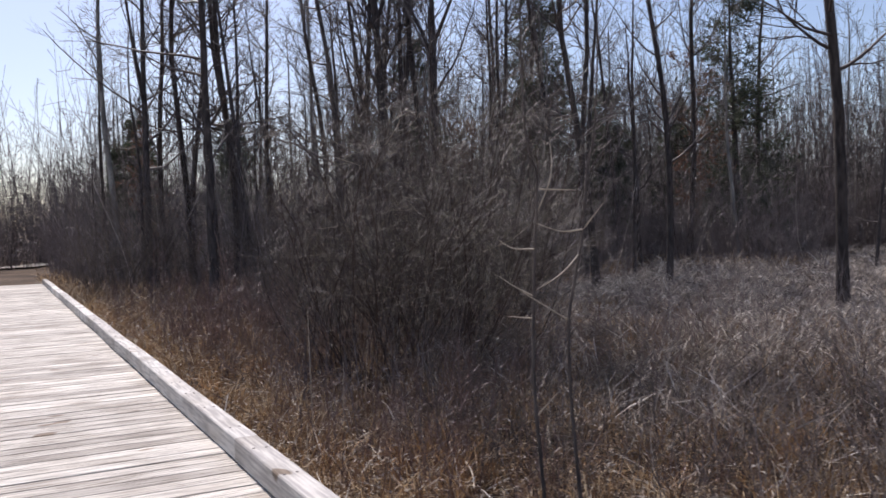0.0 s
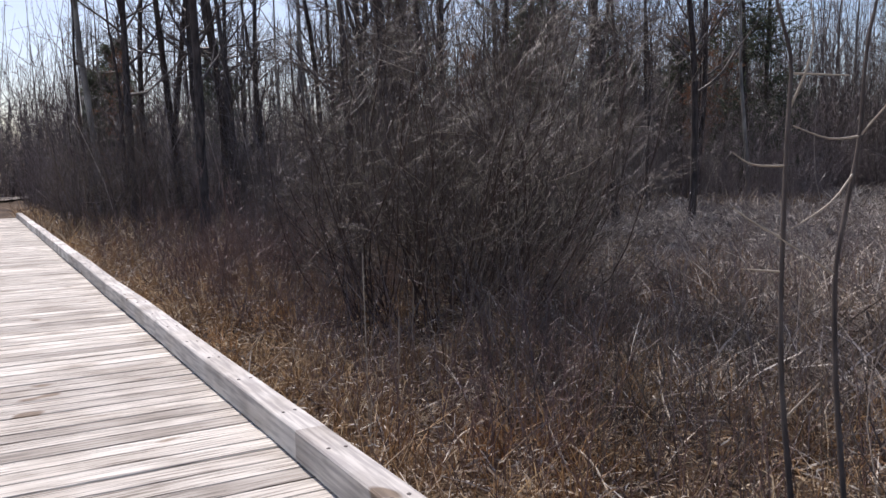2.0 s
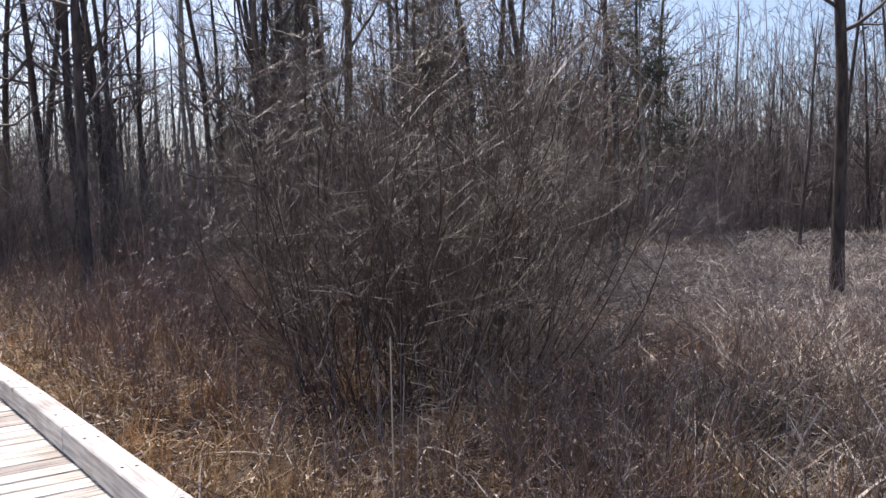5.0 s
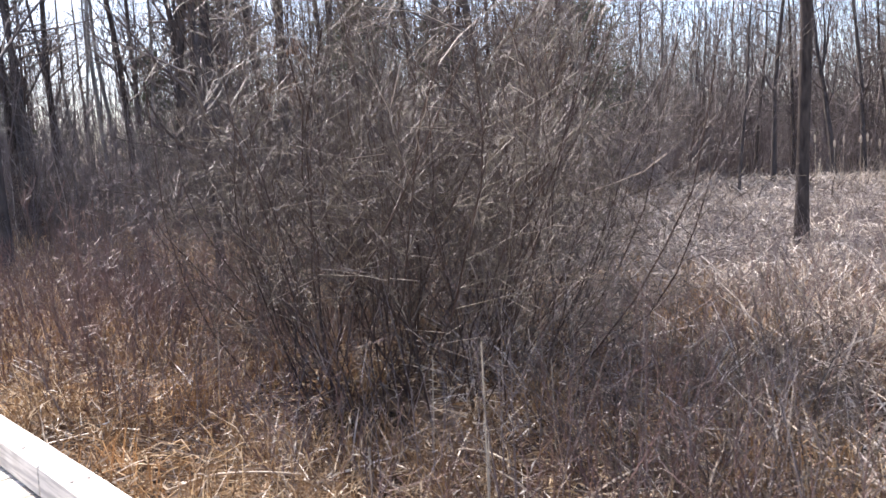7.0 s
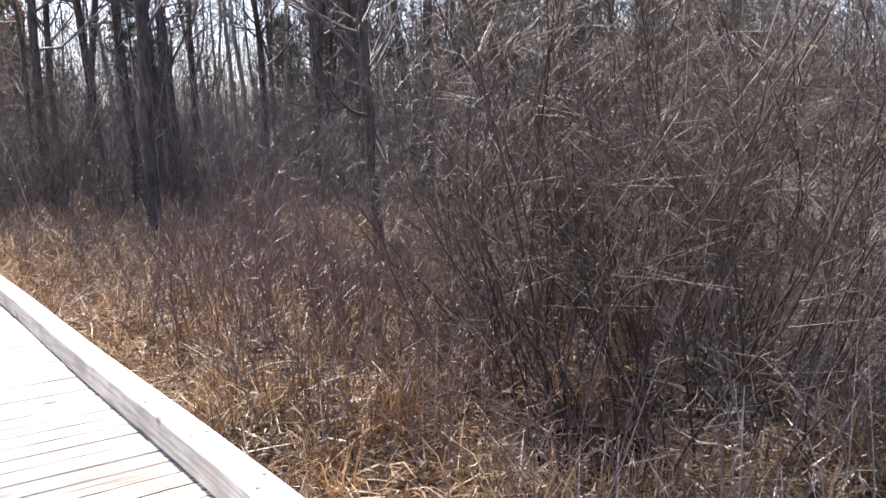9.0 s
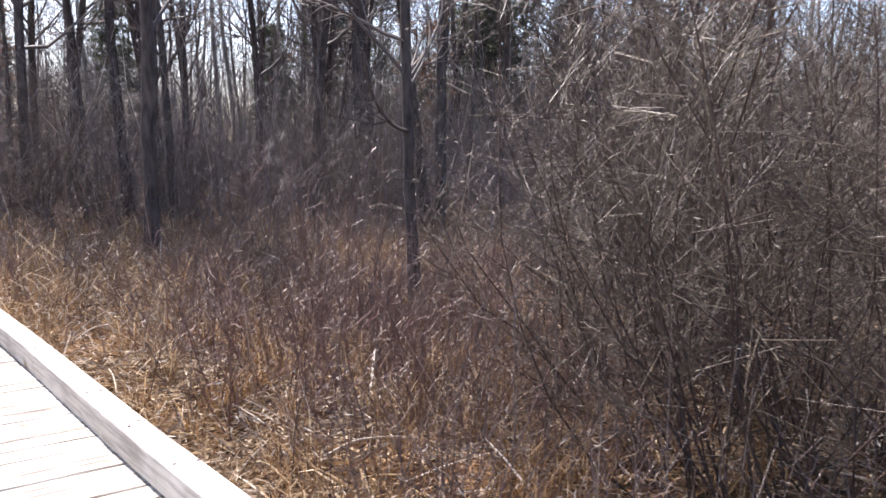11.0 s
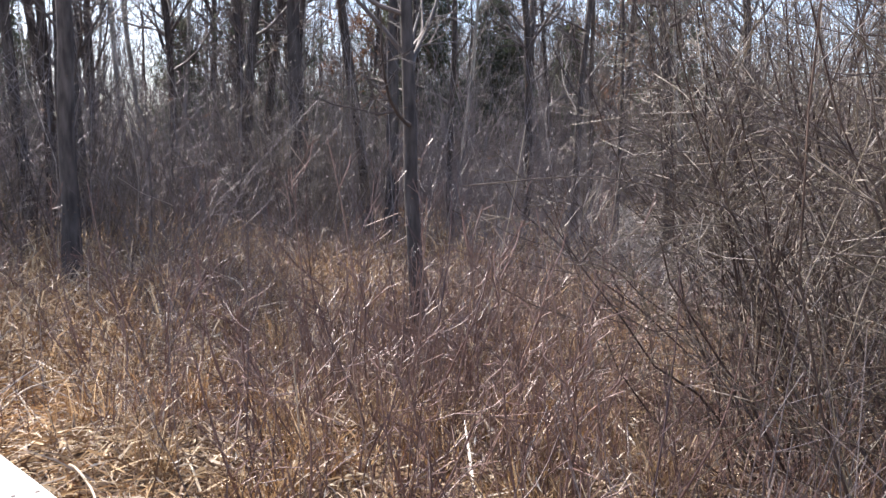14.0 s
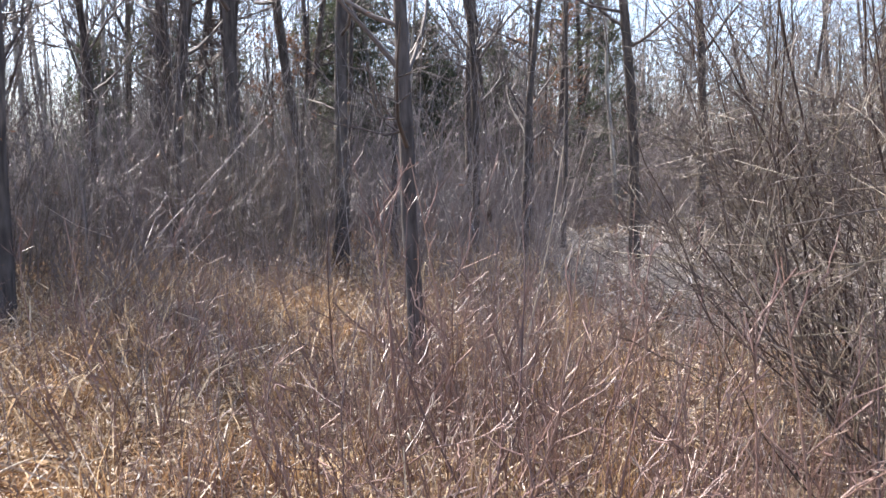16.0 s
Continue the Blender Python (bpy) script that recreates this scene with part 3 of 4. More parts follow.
for sd, x, y, h, k in [(101, 15.3, 31.8, 6.0, 3000), (102, 24.8, 28.4, 8.2, 3600), (103, 3.4, 35.5, 5.5, 2400)]:
    ob = leafy_tree(sd, h, k, "young tree still holding rusty dead leaves")
    ob.matrix_basis = place(ob, x, y, sd * 40)


def meadow_mask(x, y):
    a, r = np.degrees(np.arctan2(x + 1, y - 5)), np.hypot(x + 1, y - 5)
    b, q = np.degrees(np.arctan2(x + 1, y - 11)), np.hypot(x + 1, y - 11)
    return ((a > 47) & (r < 40) & ~((a < 56) & (r > 27))) | ((b > 55) & (q > 9.5) & (q < 25) & (b < 95))


def in_meadow(x, y):
    """The open grass to the right of the willows."""
    return bool(meadow_mask(np.float64(x), np.float64(y)))


rng = np.random.default_rng(8)
taken = [(x, y) for x, y, *_ in NAMED]
count = 0
while count < 165:
    a, r = math.radians(rng.uniform(-14, 88)), 24 + 40 * rng.uniform() ** 0.9
    x, y = -1 + r * math.sin(a), 5 + r * math.cos(a)
    if in_meadow(x, y) or (x < 1.2 and y < 33) or -6 < math.degrees(math.atan2(x + 1.2, y - 2.5)) < 3.4 or min(math.hypot(x - u, y - v) for u, v in taken) < 1.3:
        continue
    taken.append((x, y))
    u = rng.uniform()
    kind = PALE[count % 2] if u < 0.17 else DEEP[count % 6]
    low = 0.6 if math.atan2(x + 1.2, y - 2.5) < radians(6.5) else 1.0          # the woods are lower straight ahead
    put(kind, USED, place(kind, x, y, rng.uniform(0, 360), low * rng.uniform(0.75, 1.1), abs(rng.normal(0, 2.0)), rng.uniform(0, 360)))
    count += 1

# ---- thicket, far woods and undergrowth ----


def in_water(x, y):
    return sum((((x - u) / a) ** 2 + ((y - v) / b) ** 2 < 0.5).astype(int) for u, v, a, b, d in HOLLOWS) > 0


def scatter(rng, k, keep, x0, x1, y0, y1):
    out = np.zeros((0, 2))
    while len(out) < k:
        q = np.column_stack([rng.uniform(x0, x1, k), rng.uniform(y0, y1, k)])
        out = np.concatenate([out, q[keep(q[:, 0], q[:, 1])]])
    return out[:k]


def stand(seed, q, h0, h1, r0, mat, name, label, category, n=4, out=0.25, side=4, side_len=0.25, wig=0.08, side_n=3, thin_to=0.25, spread=32, side_wig=0.1):
    rng = np.random.default_rng(seed)
    k = len(q)
    base = np.column_stack([q, ground_height(q[:, 0], q[:, 1]) - 0.08])
    H = np.column_stack([rng.normal(0, out, (k, 2)), np.ones(k)])
    L = rng.uniform(h0, h1, k)
    P = grow(rng, base, H, L, n, wig, 0.04)
    R = r0 * rng.uniform(0.6, 1.5, (k, 1)) * np.linspace(1, 0.3, n)[None, :]
    sets = [(P, R, 3)]
    if side:
        A, RA = offshoots(rng, P, R, side, 0.2, 1.0, spread, side_len * (h0 + h1) / 2, side_n, side_wig, 0.05, 0.65, 0.5)
        sets.append((A, np.maximum(RA, r0 * thin_to), 3))
    ob = new(name, stem_mesh(name, sets, mat))
    return tagged(ob, label, category, kind="stuff")


rng = np.random.default_rng(21)
q = scatter(rng, 5200, lambda x, y: ~meadow_mask(x, y) & (x > 0.9) & (np.hypot(x + 1, y - 5) > 19.5) & (np.degrees(np.arctan2(x + 1, y - 5)) < 80) & (np.hypot(x + 1, y - 5) < 42), 0.9, 40, 8, 46)
stand(22, q, 1.2, 5.2, 0.009, M_BRUSH, "thicket", "dense leafless thicket of grey-brown stems below the trees", "thicket", out=0.28, side=6, side_len=0.32, side_n=3, wig=0.15, spread=56, side_wig=0.22)


def ahead(x, y):
    """The opening straight beyond the boardwalk, through which the far trail shows."""
    a = np.degrees(np.arctan2(x + 1.2, y - 2.5))
    return (a > -5) & (a < 3.2) & (y < 43 + 24 * np.clip((x + 9) / 16, 0, 1) ** 0.8)


def arc(x, y, r0, r1, a0, a1):
    r, a = np.hypot(x + 1, y - 5), np.degrees(np.arctan2(x + 1, y - 5))
    return (r > r0) & (r < r1) & (a > a0) & (a < a1)


q = scatter(rng, 5200, lambda x, y: arc(x, y, 40.5, 60, -24, 95) & ~ahead(x, y), -26, 60, -4, 66)
stand(26, q, 1.5, 8.0, 0.016, M_BRUSH, "edge_brush", "reddish-brown leafless brush along the clearing's edge", "thicket", n=4, out=0.32, side=6, side_len=0.32, side_n=2, thin_to=0.45, wig=0.20, spread=60)
q = scatter(rng, 900, lambda x, y: arc(x, y, 58, 80, -14, 7) & ~ahead(x, y), -26, 14, 50, 86)
stand(28, q, 3.0, 8.0, 0.026, M_FAR, "far_brush", "low leafless brush beyond the far trail", "thicket", n=5, out=0.30, side=9, side_len=0.30, wig=0.20, side_n=3, thin_to=0.4, spread=60, side_wig=0.25)
q = np.concatenate([scatter(rng, 2400, lambda x, y: arc(x, y, 42, 78, -22, 95) & ~ahead(x, y), -30, 80, 0, 84), scatter(rng, 600, lambda x, y: arc(x, y, 37, 52, 24, 50) & ~meadow_mask(x, y), 12, 42, 20, 54), scatter(rng, 1700, lambda x, y: arc(x, y, 43, 64, 42, 92), 20, 65, 0, 52)])
stand(23, q, 4, 13.5, 0.030, M_FAR, "far_woods", "far leafless woods behind the clearing", "woods", n=4, out=0.10, side=7, side_len=0.24, wig=0.09, side_n=3, thin_to=0.4, spread=50, side_wig=0.2)
q = scatter(rng, 3800, lambda x, y: (x > 0.75) & ~in_water(x, y) & (np.hypot(x + 1, y - 5) < 24) & ((x > 2.6) | (y < 14.5) | (rng.uniform(0, 1, x.shape) < 0.3)) & (rng.uniform(0, 1, x.shape) < np.where(meadow_mask(x, y), np.where(np.hypot(x + 1, y - 6) < 13, 0.8, 0.45), 1.0)) & (np.sin(x * 1.3 + 0.6 * y) + np.sin(0.9 * y - x) > -0.9), 0.7, 18, 4, 28)
stand(24, q, 0.5, 1.5, 0.0035, M_BRUSH, "undergrowth", "knee-high dead weed stems and shoots", "undergrowth", n=3, out=0.2, side=4, side_len=0.28, side_n=2, wig=0.16, spread=48)
q = scatter(rng, 1300, lambda x, y: np.hypot((x - 3.9) / 2.4, (y - 7.6) / 2.8) < 1, 1.4, 6.6, 4.5, 10.6)
stand(27, q, 0.35, 1.05, 0.0040, M_WILLOW, "low_brush", "low dark leafless brush between walk and meadow", "undergrowth", n=4, out=0.3, side=5, side_len=0.3, side_n=2, wig=0.18, spread=52)
q = scatter(rng, 2100, lambda x, y: (x > 0.5) & ~in_water(x, y) & (y < 23) & ((x > 2.6) | (y < 14.5) | (rng.uniform(0, 1, x.shape) < 0.3)) & (np.sin(x * 1.1 + 0.8 * y + 1) + np.sin(1.7 * y - 0.5 * x) > -0.2), 0.5, 7, 6, 23)
q = np.concatenate([q, scatter(rng, 800, lambda x, y: x + 0.4 * (y - 14) > 1.6, 1.3, 4.8, 12.3, 16.5)])
stand(25, q, 0.4, 1.15, 0.0037, M_RED, "red_shoots", "thin reddish-brown shoots among dead grass", "undergrowth", out=0.28, side=3, side_len=0.3, spread=40)


def blades(seed, q, l0, l1, w, tilt0, tilt1, mat, name, label, curl=0.5):
    """Bent blades of dead grass, each a strip of two quads."""
    rng = np.random.default_rng(seed)
    k = len(q)
    z = ground_height(q[:, 0], q[:, 1])
    b = np.column_stack([q, z + rng.uniform(-0.03, 0.10, k)])
    az = rng.uniform(0, 2 * np.pi, k)
    el = np.radians(rng.uniform(tilt0, tilt1, k))
    L = rng.uniform(l0, l1, k)[:, None]
    d = np.stack([np.cos(az) * np.cos(el), np.sin(az) * np.cos(el), np.sin(el)], -1)
    d2 = unit(d + np.stack([np.cos(az), np.sin(az), -np.ones(k)], -1) * (curl * rng.uniform(0.1, 1.2, k))[:, None])
    m1 = b + d * L * 0.55
    m2 = m1 + d2 * L * 0.45
    m2[:, 2] = np.maximum(m2[:, 2], z + 0.015)
    s = unit(np.cross(d, rng.normal(0, 1, (k, 3)))) * (w * rng.uniform(0.5, 1.4, k))[:, None]
    V = np.stack([b - s, b + s, m1 - s * 0.8, m1 + s * 0.8, m2 - s * 0.25, m2 + s * 0.25], 1).reshape(-1, 3)
    o = np.arange(k)[:, None, None] * 6
    Q = (o + np.array([[0, 1, 3, 2], [2, 3, 5, 4]])[None]).reshape(-1, 4)
    return tagged(new(name, mesh_of(name, V, Q, mat, False)), label, "grass", kind="stuff")


rng = np.random.default_rng(31)
near = lambda x, y: (x > 0.17) & ~in_water(x, y) & (rng.uniform(0, 1, x.shape) < np.clip(1.5 - 0.13 * x, 0.15, 1))
blades(32, np.concatenate([scatter(rng, 68000, near, 0.17, 9, 2.5, 24), scatter(rng, 9000, near, 0.17, 3.2, 12.5, 21)]), 0.07, 0.30, 0.0062, -12, 34, M_STRAW, "matted_straw", "matted tan dead grass lying beside the boardwalk", 1.0)


def tufts(rng, centres, each, spread):
    """Points gathered in clumps."""
    q = np.repeat(centres, each, axis=0)
    return q + rng.normal(0, spread, q.shape)


def clear_of_walk(q):
    return q[q[:, 0] > 0.2]


blades(33, clear_of_walk(tufts(rng, scatter(rng, 1250, near, 0.3, 10, 2.5, 25), 32, 0.065)), 0.14, 0.46, 0.0036, 48, 88, M_OCHRE, "dead_grass", "standing ochre and rust dead grass tufts", 0.55)
blades(37, scatter(rng, 7500, near, 0.25, 8, 3, 24), 0.10, 0.48, 0.0056, -8, 48, M_STALK, "straw_stalks", "thick pale dead stalks lying over the straw", 0.12)
blades(38, scatter(rng, 5000, lambda x, y: np.hypot((x - 5.6) / 2.8, (y - 9.0) / 3.8) < 1, 2.6, 9, 5, 13), 0.25, 0.80, 0.0070, -5, 62, M_MEADOW, "reed_litter", "bleached broken reed leaves leaning and fallen", 0.25)
blades(34, tufts(rng, scatter(rng, 2100, lambda x, y: meadow_mask(x, y) & (np.hypot(x, y - 8) < 26), 4, 26, 3, 32), 26, 0.11), 0.22, 0.66, 0.0098, 5, 66, M_MEADOW, "meadow_grass", "bleached bent meadow grass in the clearing", 1.3)
blades(35, scatter(rng, 30000, lambda x, y: meadow_mask(x, y) & (np.hypot(x, y - 8) > 24), 15, 42, -2, 36), 0.4, 0.9, 0.016, 10, 70, M_MEADOW, "far_meadow_grass", "pale bent grass at the clearing's far side", 0.9)
blades(36, np.concatenate([scatter(rng, 19000, lambda x, y: (x > 0.3) & ~meadow_mask(x, y) & (np.hypot(x, y - 8) > 10), 0.3, 26, 16, 42), scatter(rng, 6000, lambda x, y: x < 5, 0.3, 5, 19.5, 28)]), 0.25, 0.7, 0.009, 5, 80, M_STRAW, "woodland_grass", "dead grass and litter under the trees")


def flecks(seed, q, h, size, mat, name, label):
    """Small curled flecks among the stems and grass: dry leaves, and pale stand-ins for glints."""
    rng = np.random.default_rng(seed)
    k = len(q)
    c = np.column_stack([q, ground_height(q[:, 0], q[:, 1]) + 0.02 + h * rng.uniform(0, 1, k) ** 1.6])
    u = unit(rng.normal(0, 1, (k, 3)) * np.array([1, 1, 0.7]))
    v = unit(np.cross(u, rng.normal(0, 1, (k, 3))))
    w = np.cross(u, v)
    L = size * rng.uniform(0.5, 1.5, (k, 1))
    V = np.stack([c - u * L - w * L * 0.3, c - v * L * 0.14, c + v * L * 0.14, c + u * L - w * L * 0.3], 1)
    V = V[:, [0, 1, 3, 2]].reshape(-1, 3)
    return tagged(new(name, mesh_of(name, V, np.arange(4 * k).reshape(-1, 4), mat, False)), label, "leaves", kind="stuff")


rng = np.random.default_rng(41)
# bright leaf scraps stand in for the sun's highlights on dead grass
flecks(42, scatter(rng, 30000, near, 0.2, 9, 3, 24), 0.42, 0.024, M_FLECK, "leaf_glints", "pale curled dry leaves, added as highlights on dead grass")
# pale scraps through the willow crowns stand in for sun glints on twigs
flecks(43, scatter(rng, 7000, lambda x, y: (np.hypot(x - 3.0, y - 11.6) < 2.2) | (np.hypot(x - 5.4, y - 13.9) < 1.5), 0.8, 7, 9, 15.5), 3.4, 0.011, M_FLECK, "willow_glints", "pale scraps set among willow twigs as glints of sun")
flecks(44, scatter(rng, 9000, lambda x, y: ~meadow_mask(x, y) & (x > 0.8), 0.8, 20, 15, 30), 2.4, 0.017, M_LEAF, "brown_leaves", "brown dead leaves clinging to the undergrowth")

# ---- saplings, canes and sticks ----
def line_stem(pts, r0, r1, sub=4):
    pts = np.array(pts, float)
    tt = np.linspace(0, len(pts) - 1, (len(pts) - 1) * sub + 1)
    P = np.stack([np.interp(tt, np.arange(len(pts)), pts[:, j]) for j in range(3)], -1)
    for _ in range(2):
        P[1:-1] = (P[:-2] + 2 * P[1:-1] + P[2:]) / 4
    return P[None], np.linspace(r0, r1, len(P))[None]


def sapling(stem_pts, shoots, r0, label):
    ob = thing("sapling", label, "sapling", "saplings by the boardwalk")
    P, R = line_stem(stem_pts, r0, r0 * 0.3)
    part("stem", stem_mesh("stem", [(P, R, 7)], M_SAP), ob)
    for pts in shoots:
        pts = np.array(pts)
        gap = np.linalg.norm(P[0][:, None] - pts[None, [0, -1]], axis=-1)
        if gap[:, 1].min() < gap[:, 0].min():
            pts, gap = pts[::-1], gap[:, ::-1]
        pts = np.concatenate([P[0][gap[:, 0].argmin()][None], pts[1:]])          # each shoot springs from the stem
        A, RA = line_stem(pts, r0 * 0.40, r0 * 0.16, 3)
        # shoots take the pale cane colour to carry the sun falling on them
        part("shoot", stem_mesh("shoot", [(A, RA, 5)], M_CANE), ob, "bare side shoot coloured pale as if sunlit")
    return ob


sapling([(1.049, 5.705, -0.45), (1.034, 5.735, 0.104), (1.025, 5.789, 0.558), (1.046, 5.813, 0.892), (1.092, 5.838, 1.354), (1.122, 5.846, 1.579), (1.076, 5.892, 1.778), (1.076, 5.912, 2.378), (1.126, 5.942, 2.878)],
        [[(1.117, 5.83, 1.402), (1.187, 5.812, 1.596), (1.18, 5.835, 1.774)], [(1.16, 5.818, 1.509), (1.273, 5.757, 1.514)], [(1.042, 5.815, 0.892), (0.94, 5.873, 0.916)], [(1.075, 5.83, 1.20), (0.98, 5.88, 1.235), (0.93, 5.91, 1.28)], [(1.05, 5.815, 0.98), (0.97, 5.86, 1.06), (0.91, 5.89, 1.11)], [(1.03, 5.75, 0.45), (1.12, 5.72, 0.56)]], 0.011, "thin leafless sapling beside the boardwalk, its shoots coloured as sunlit")
sapling([(1.196, 5.625, -0.45), (1.181, 5.655, 0.098), (1.176, 5.706, 0.552), (1.195, 5.734, 0.906), (1.241, 5.73, 1.101), (1.292, 5.725, 1.316), (1.327, 5.738, 1.61), (1.382, 5.729, 1.805), (1.432, 5.749, 2.405), (1.412, 5.809, 2.905)],
        [[(1.258, 5.698, 1.315), (1.172, 5.744, 1.309), (1.073, 5.803, 1.358)], [(1.288, 5.682, 1.323), (1.359, 5.657, 1.447)], [(1.049, 5.782, 1.042), (1.166, 5.726, 1.115), (1.318, 5.653, 1.196)], [(1.167, 5.704, 0.91), (1.069, 5.764, 0.973), (0.988, 5.814, 1.035)]], 0.0105, "thin crooked leafless sapling, its several shoots coloured as sunlit")


def cane(x, y, h, lean, r=0.0045):
    z = float(ground_height(x, y)) - 0.05
    P, R = line_stem([(x, y, z), (x + lean * 0.4, y, z + h * 0.5), (x + lean, y + lean * 0.3, z + h)], r, r * 0.7)
    return tagged(new("dead_cane", stem_mesh("dead_cane", [(P, R, 6)], M_CANE)), "single upright dry tan cane in dead grass", "cane", "dry canes")


for x, y, h, ln in [(0.95, 8.75, 1.25, -0.02), (1.35, 9.15, 0.75, 0.03), (1.1, 9.6, 0.6, -0.02), (0.7, 8.2, 0.5, 0.02), (2.0, 10.2, 0.8, 0.05), (2.5, 9.7, 0.7, -0.04), (1.6, 11.9, 0.7, 0.04), (1.3, 14.6, 0.8, -0.1), (2.4, 15.9, 0.9, 0.12), (3.0, 13.4, 0.9, 0.1)]:
    cane(x, y, h, ln)


def stick(x0, y0, x1, y1, z0=0.12, z1=0.2, arch=0.05, r=0.008, label="fallen pale dead stick lying on straw"):
    a, b = float(ground_height(x0, y0)) + z0, float(ground_height(x1, y1)) + z1
    P, R = line_stem([(x0, y0, a), ((x0 * 2 + x1) / 3, (y0 * 2 + y1) / 3 + 0.03, (a * 2 + b) / 3 + arch), ((x0 + 2 * x1) / 3, (y0 + 2 * y1) / 3 - 0.02, (a + 2 * b) / 3 + arch), (x1, y1, b)], r, r * 0.6)
    return tagged(new("fallen_stick", stem_mesh("fallen_stick", [(P, R, 6)], M_CANE)), label, "stick", "fallen sticks")


for s in [(1.6, 18.9, 2.22, 18.93), (1.52, 16.38, 1.40, 15.9), (2.13, 10.24, 2.05, 9.64), (2.51, 9.01, 3.77, 8.97), (1.8, 7.84, 1.41, 7.04), (0.67, 15.7, 0.48, 14.89), (2.88, 11.0, 2.98, 10.76), (1.0, 7.9, 1.5, 8.2),
          (2.6, 8.0, 3.2, 7.5), (3.4, 10.1, 3.9, 9.5), (0.75, 10.9, 1.2, 10.3), (1.0, 13.2, 1.5, 13.0), (0.8, 17.1, 1.3, 17.4), (3.0, 15.0, 3.5, 14.7), (2.2, 16.9, 2.7, 17.3), (3.0, 8.3, 3.9, 9.3), (2.4, 7.6, 2.9, 8.3), (4.2, 8.2, 4.6, 9.0), (2.2, 8.6, 3.1, 9.0), (3.2, 7.2, 4.0, 7.5)]:
    stick(*s)


def arched_cane(pts, r, mat, label):
    P, R = line_stem(pts, r, r * 0.5, 5)
    return tagged(new("arched_cane", stem_mesh("arched_cane", [(P, R, 6)], mat)), label, "cane", "arched canes")


for o, h in [(0.0, 0.0), (0.12, -0.12)]:
    arched_cane([(1.62 + o, 16.75 - o, -0.5), (1.55 + o, 16.7 - o, 0.45 + h), (1.68 + o, 16.5 - o, 0.88 + h), (1.9 + o, 16.35 - o, 0.99 + h), (2.15 + o, 16.2 - o, 0.9 + h), (2.32 + o, 16.1 - o, 0.74 + h)], 0.0026, M_SAP, "thin cane arched over among the weeds")
arched_cane([(2.75, 12.95, -0.5), (2.5, 12.75, 0.6), (1.9, 12.9, 1.13), (1.3, 13.1, 1.25), (0.84, 13.25, 1.21)], 0.0036, M_SAP, "long brown branch arching out of the willow")
stick(3.78, 15.81, 4.03, 15.59, -0.05, 1.94, 0.0, 0.006, "long pale dead stalk leaning in the shrubs")



def cattail():
    """A dead cattail: stalk, fluffy head and a few dry leaves."""
    ob = thing("cattail", "dead cattail with a pale fluffy seed head", "cattail", "cattails at the clearing's edge")
    rng = np.random.default_rng(95)
    P, R = line_stem([(0, 0, -0.1), (0.02, 0, 1.0), (0.0, 0.02, 2.2)], 0.010, 0.006)
    part("stalk", stem_mesh("stalk", [(P, R, 5)], M_CANE), ob)
    z = np.linspace(1.85, 2.15, 7)
    H = np.stack([0.0 * z, 0.02 + 0.0 * z, z], -1)[None]
    part("seed_head", stem_mesh("seed_head", [(H, np.array([[0.012, 0.038, 0.046, 0.040, 0.048, 0.036, 0.010]]), 8)], M_FLECK), ob, "pale burst fluff")
    L = grow(rng, np.zeros((6, 3)), np.column_stack([rng.normal(0, 0.25, (6, 2)), np.ones(6)]), rng.uniform(1.0, 1.7, 6), 6, 0.08, -0.06)
    for i in range(6):
        part("leaf", stem_mesh("leaf", [(L[i:i + 1], 0.012 * np.linspace(1, 0.3, 6)[None], 3)], M_CANE), ob)
    return ob


reed = cattail()
for i, (a, d) in enumerate([(67.3, 30.5), (68.4, 30.0), (68.9, 31.0), (69.8, 30.2), (70.2, 30.8), (70.9, 31.4), (71.4, 30.4), (72.2, 31.0), (72.8, 30.3), (73.9, 31.2)]):
    put(reed, USED, place(reed, -1 + d * math.sin(radians(a)), 6.5 + d * math.cos(radians(a)), i * 67, 0.9 + 0.03 * (i % 5)))

# ---- boardwalk: beams, planks, curb ----
walkway = thing("boardwalk", "weathered grey plank boardwalk with a timber curb", "boardwalk", kind="structure")


def profile_run(axis, a0, a1, prof, steps, mat, name, wave=0.0, seed=0):
    """A bar with the outline prof (pairs across and up), swept along x or y from a0 to a1."""
    rng = np.random.default_rng(seed)
    k = len(prof)
    prof = np.array(prof)
    t = np.linspace(a0, a1, steps + 1)
    off = np.zeros((steps + 1, 2))
    if wave:
        off[:, 0] = wave * np.sin(t * 1.7 + seed) + rng.normal(0, wave * 0.08, steps + 1)
        off[:, 1] = wave * 0.8 * np.sin(t * 1.1 + 2 * seed)
    V = np.zeros((steps + 1, k, 3))
    along, across = (0, 1) if axis == "x" else (1, 0)
    V[:, :, along] = t[:, None]
    V[:, :, across] = prof[None, :, 0] + off[:, :1]
    V[:, :, 2] = prof[None, :, 1] + off[:, 1:]
    V = V.reshape(-1, 3)
    i = np.arange((steps + 1) * k).reshape(steps + 1, k)
    faces = [list(map(int, f)) for f in np.stack([i[:-1], np.roll(i[:-1], -1, 1), np.roll(i[1:], -1, 1), i[1:]], -1).reshape(-1, 4)]
    faces += [list(map(int, i[0])), list(map(int, i[-1][::-1]))]
    me = bpy.data.meshes.new(name)
    me.from_pydata(V.tolist(), [], faces)
    bm = bmesh.new()
    bm.from_mesh(me)
    bmesh.ops.recalc_face_normals(bm, faces=bm.faces)
    bm.to_mesh(me)
    bm.free()
    me.materials.append(mat)
    return me


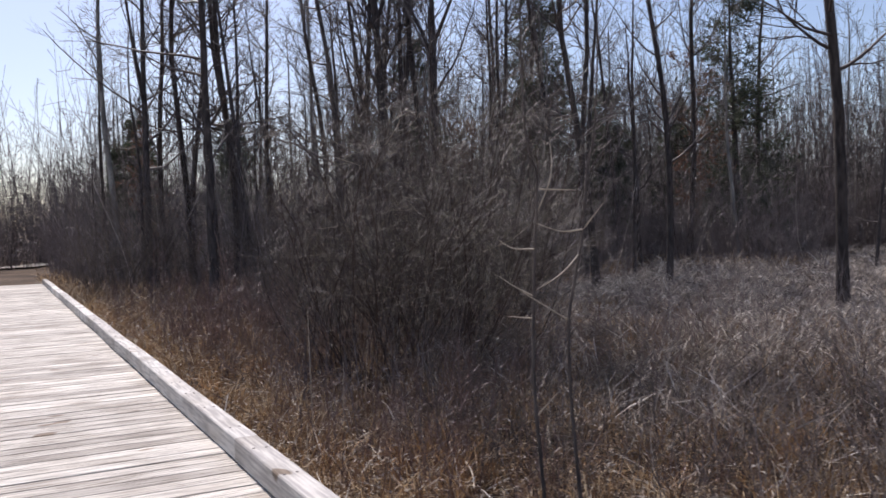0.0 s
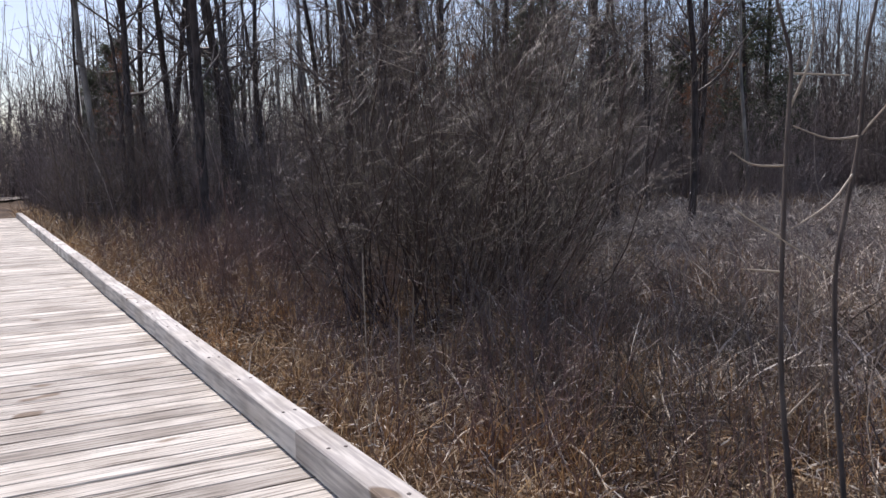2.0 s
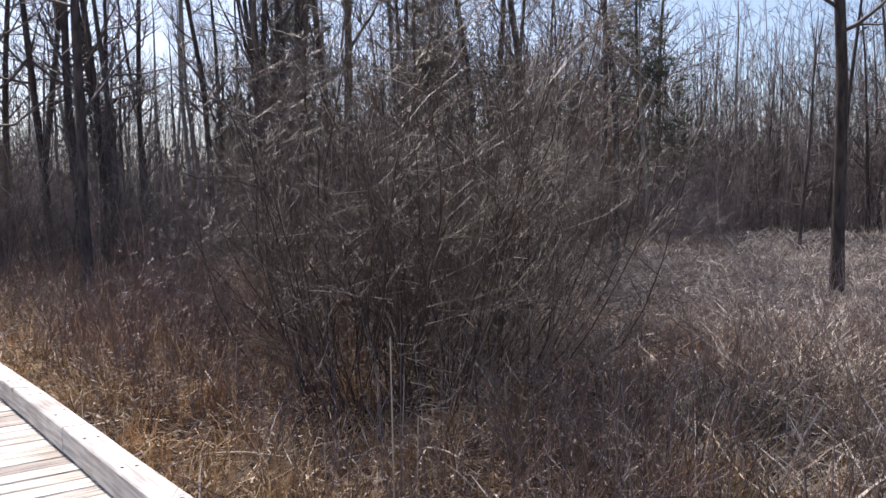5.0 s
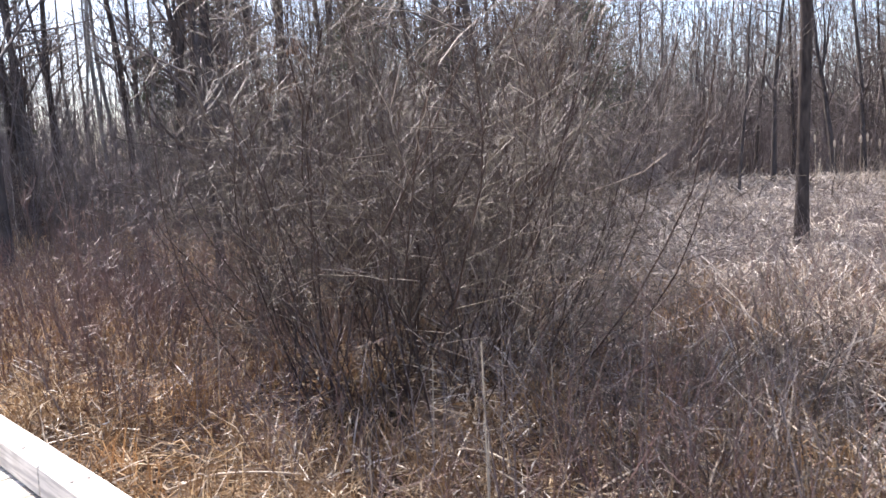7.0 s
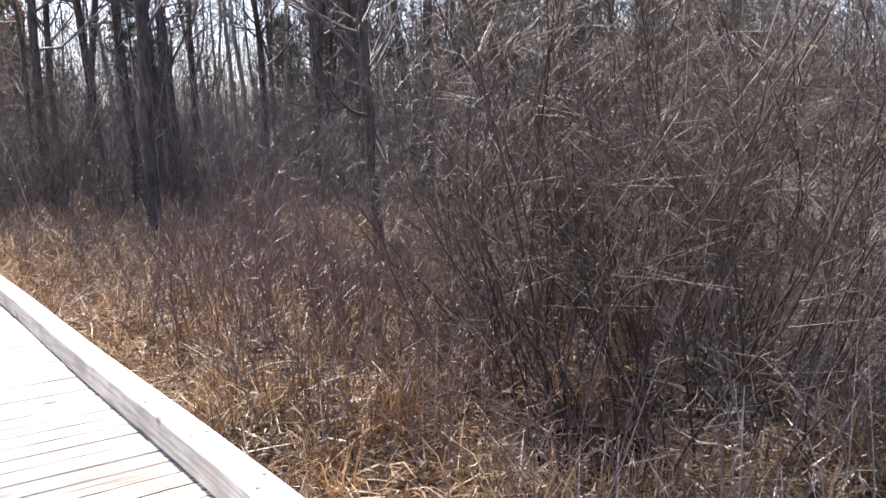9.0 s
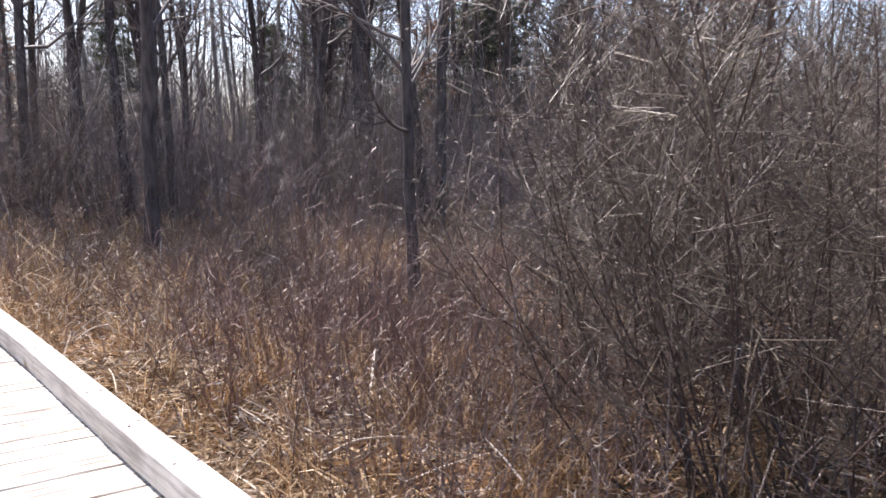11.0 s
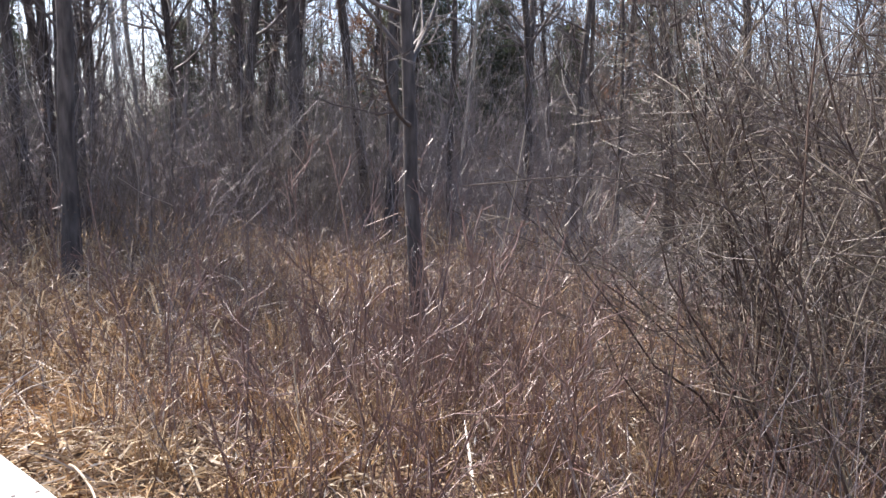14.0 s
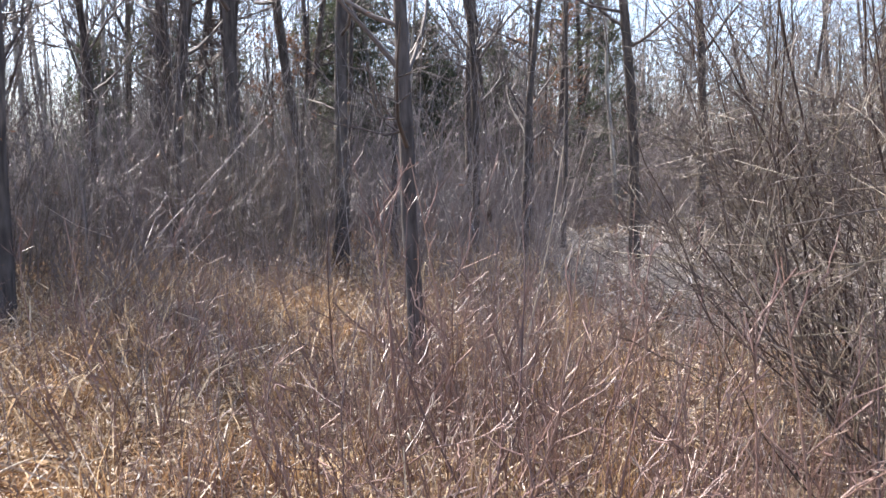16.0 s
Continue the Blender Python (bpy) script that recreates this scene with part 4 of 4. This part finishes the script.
def bar(w, z0, z1, c):
    """A rectangle with its upper corners eased."""
    return [(-w / 2, z0), (w / 2, z0), (w / 2, z1 - c), (w / 2 - c, z1), (-w / 2 + c, z1), (-w / 2, z1 - c)]


DECK_END = 30.2
for x in (-2.2, -1.1, 0.05):
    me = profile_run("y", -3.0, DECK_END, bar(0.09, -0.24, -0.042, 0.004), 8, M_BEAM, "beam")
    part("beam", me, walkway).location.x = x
for y in np.arange(-2.0, DECK_END, 2.4):
    for x in (-2.2, 0.05):
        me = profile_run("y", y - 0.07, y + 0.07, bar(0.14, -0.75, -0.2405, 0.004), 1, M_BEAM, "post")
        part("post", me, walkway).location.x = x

CURB_W, CURB_TOP = 0.14, 0.14
y, k = 7.42 - 3 * 3.05, 0
shift = {0: (0.0, 0.0), 1: (0.003, 0.0), 2: (-0.002, 0.001), 3: (0.002, -0.001), 4: (-0.002, 0.001), 5: (0.002, 0.0)}
bm = bmesh.new()
bmesh.ops.create_cone(bm, cap_ends=True, segments=8, radius1=0.009, radius2=0.008, depth=0.004)
nail_me = bpy.data.meshes.new("nail")
bm.to_mesh(nail_me)
bm.free()
nail_me.materials.append(M_NAIL)
rng = np.random.default_rng(77)
while y < DECK_END - 0.1:
    y1 = min(y + 3.05, DECK_END)
    dx, dz = shift.get(k % 6)
    me = profile_run("y", y + 0.0004, y1 - 0.0004, bar(CURB_W, 0.009, CURB_TOP, 0.007), 12, M_CURB, "curb_timber", 0.004, 1)
    ob = part("curb_timber", me, walkway)
    ob.location = (CURB_W / 2 + dx, 0, dz)
    for yy in np.arange(y + 0.35, y1 - 0.2, 0.61):
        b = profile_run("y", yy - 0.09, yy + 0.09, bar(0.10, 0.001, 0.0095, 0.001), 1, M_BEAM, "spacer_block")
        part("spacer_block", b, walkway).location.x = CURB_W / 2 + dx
        if 3 < yy < 20:
            for o in (-0.035, 0.035):
                nl = part("nail", nail_me, ob)
                yn = yy + rng.uniform(-0.06, 0.06)
                nl.location = (o + rng.normal(0, 0.006) + 0.004 * math.sin(yn * 1.7 + 1), yn, CURB_TOP + 0.0032 * math.sin(yn * 1.1 + 2) + 0.0005)
    y, k = y1, k + 1

plank_meshes = []
for i in range(8):
    w = 0.1365 + 0.0012 * (i % 3)
    me = profile_run("x", -2.36, 0.155 + 0.006 * (i % 2), bar(w, -0.04, -0.002 + 0.0007 * (i % 4), 0.005), 10, M_PLANK, "plank", 0.0012, i)
    plank_meshes.append(me)
rng = np.random.default_rng(78)
for i, yy in enumerate(np.arange(-2.9, DECK_END - 0.07, 0.1455)):
    ob = part("plank", plank_meshes[int(rng.integers(0, 8))], walkway)
    ob.location = (0, yy + rng.normal(0, 0.0012), rng.normal(0, 0.0010))
    ob.rotation_euler = (rng.normal(0, 0.006), 0, rng.normal(0, 0.0012))
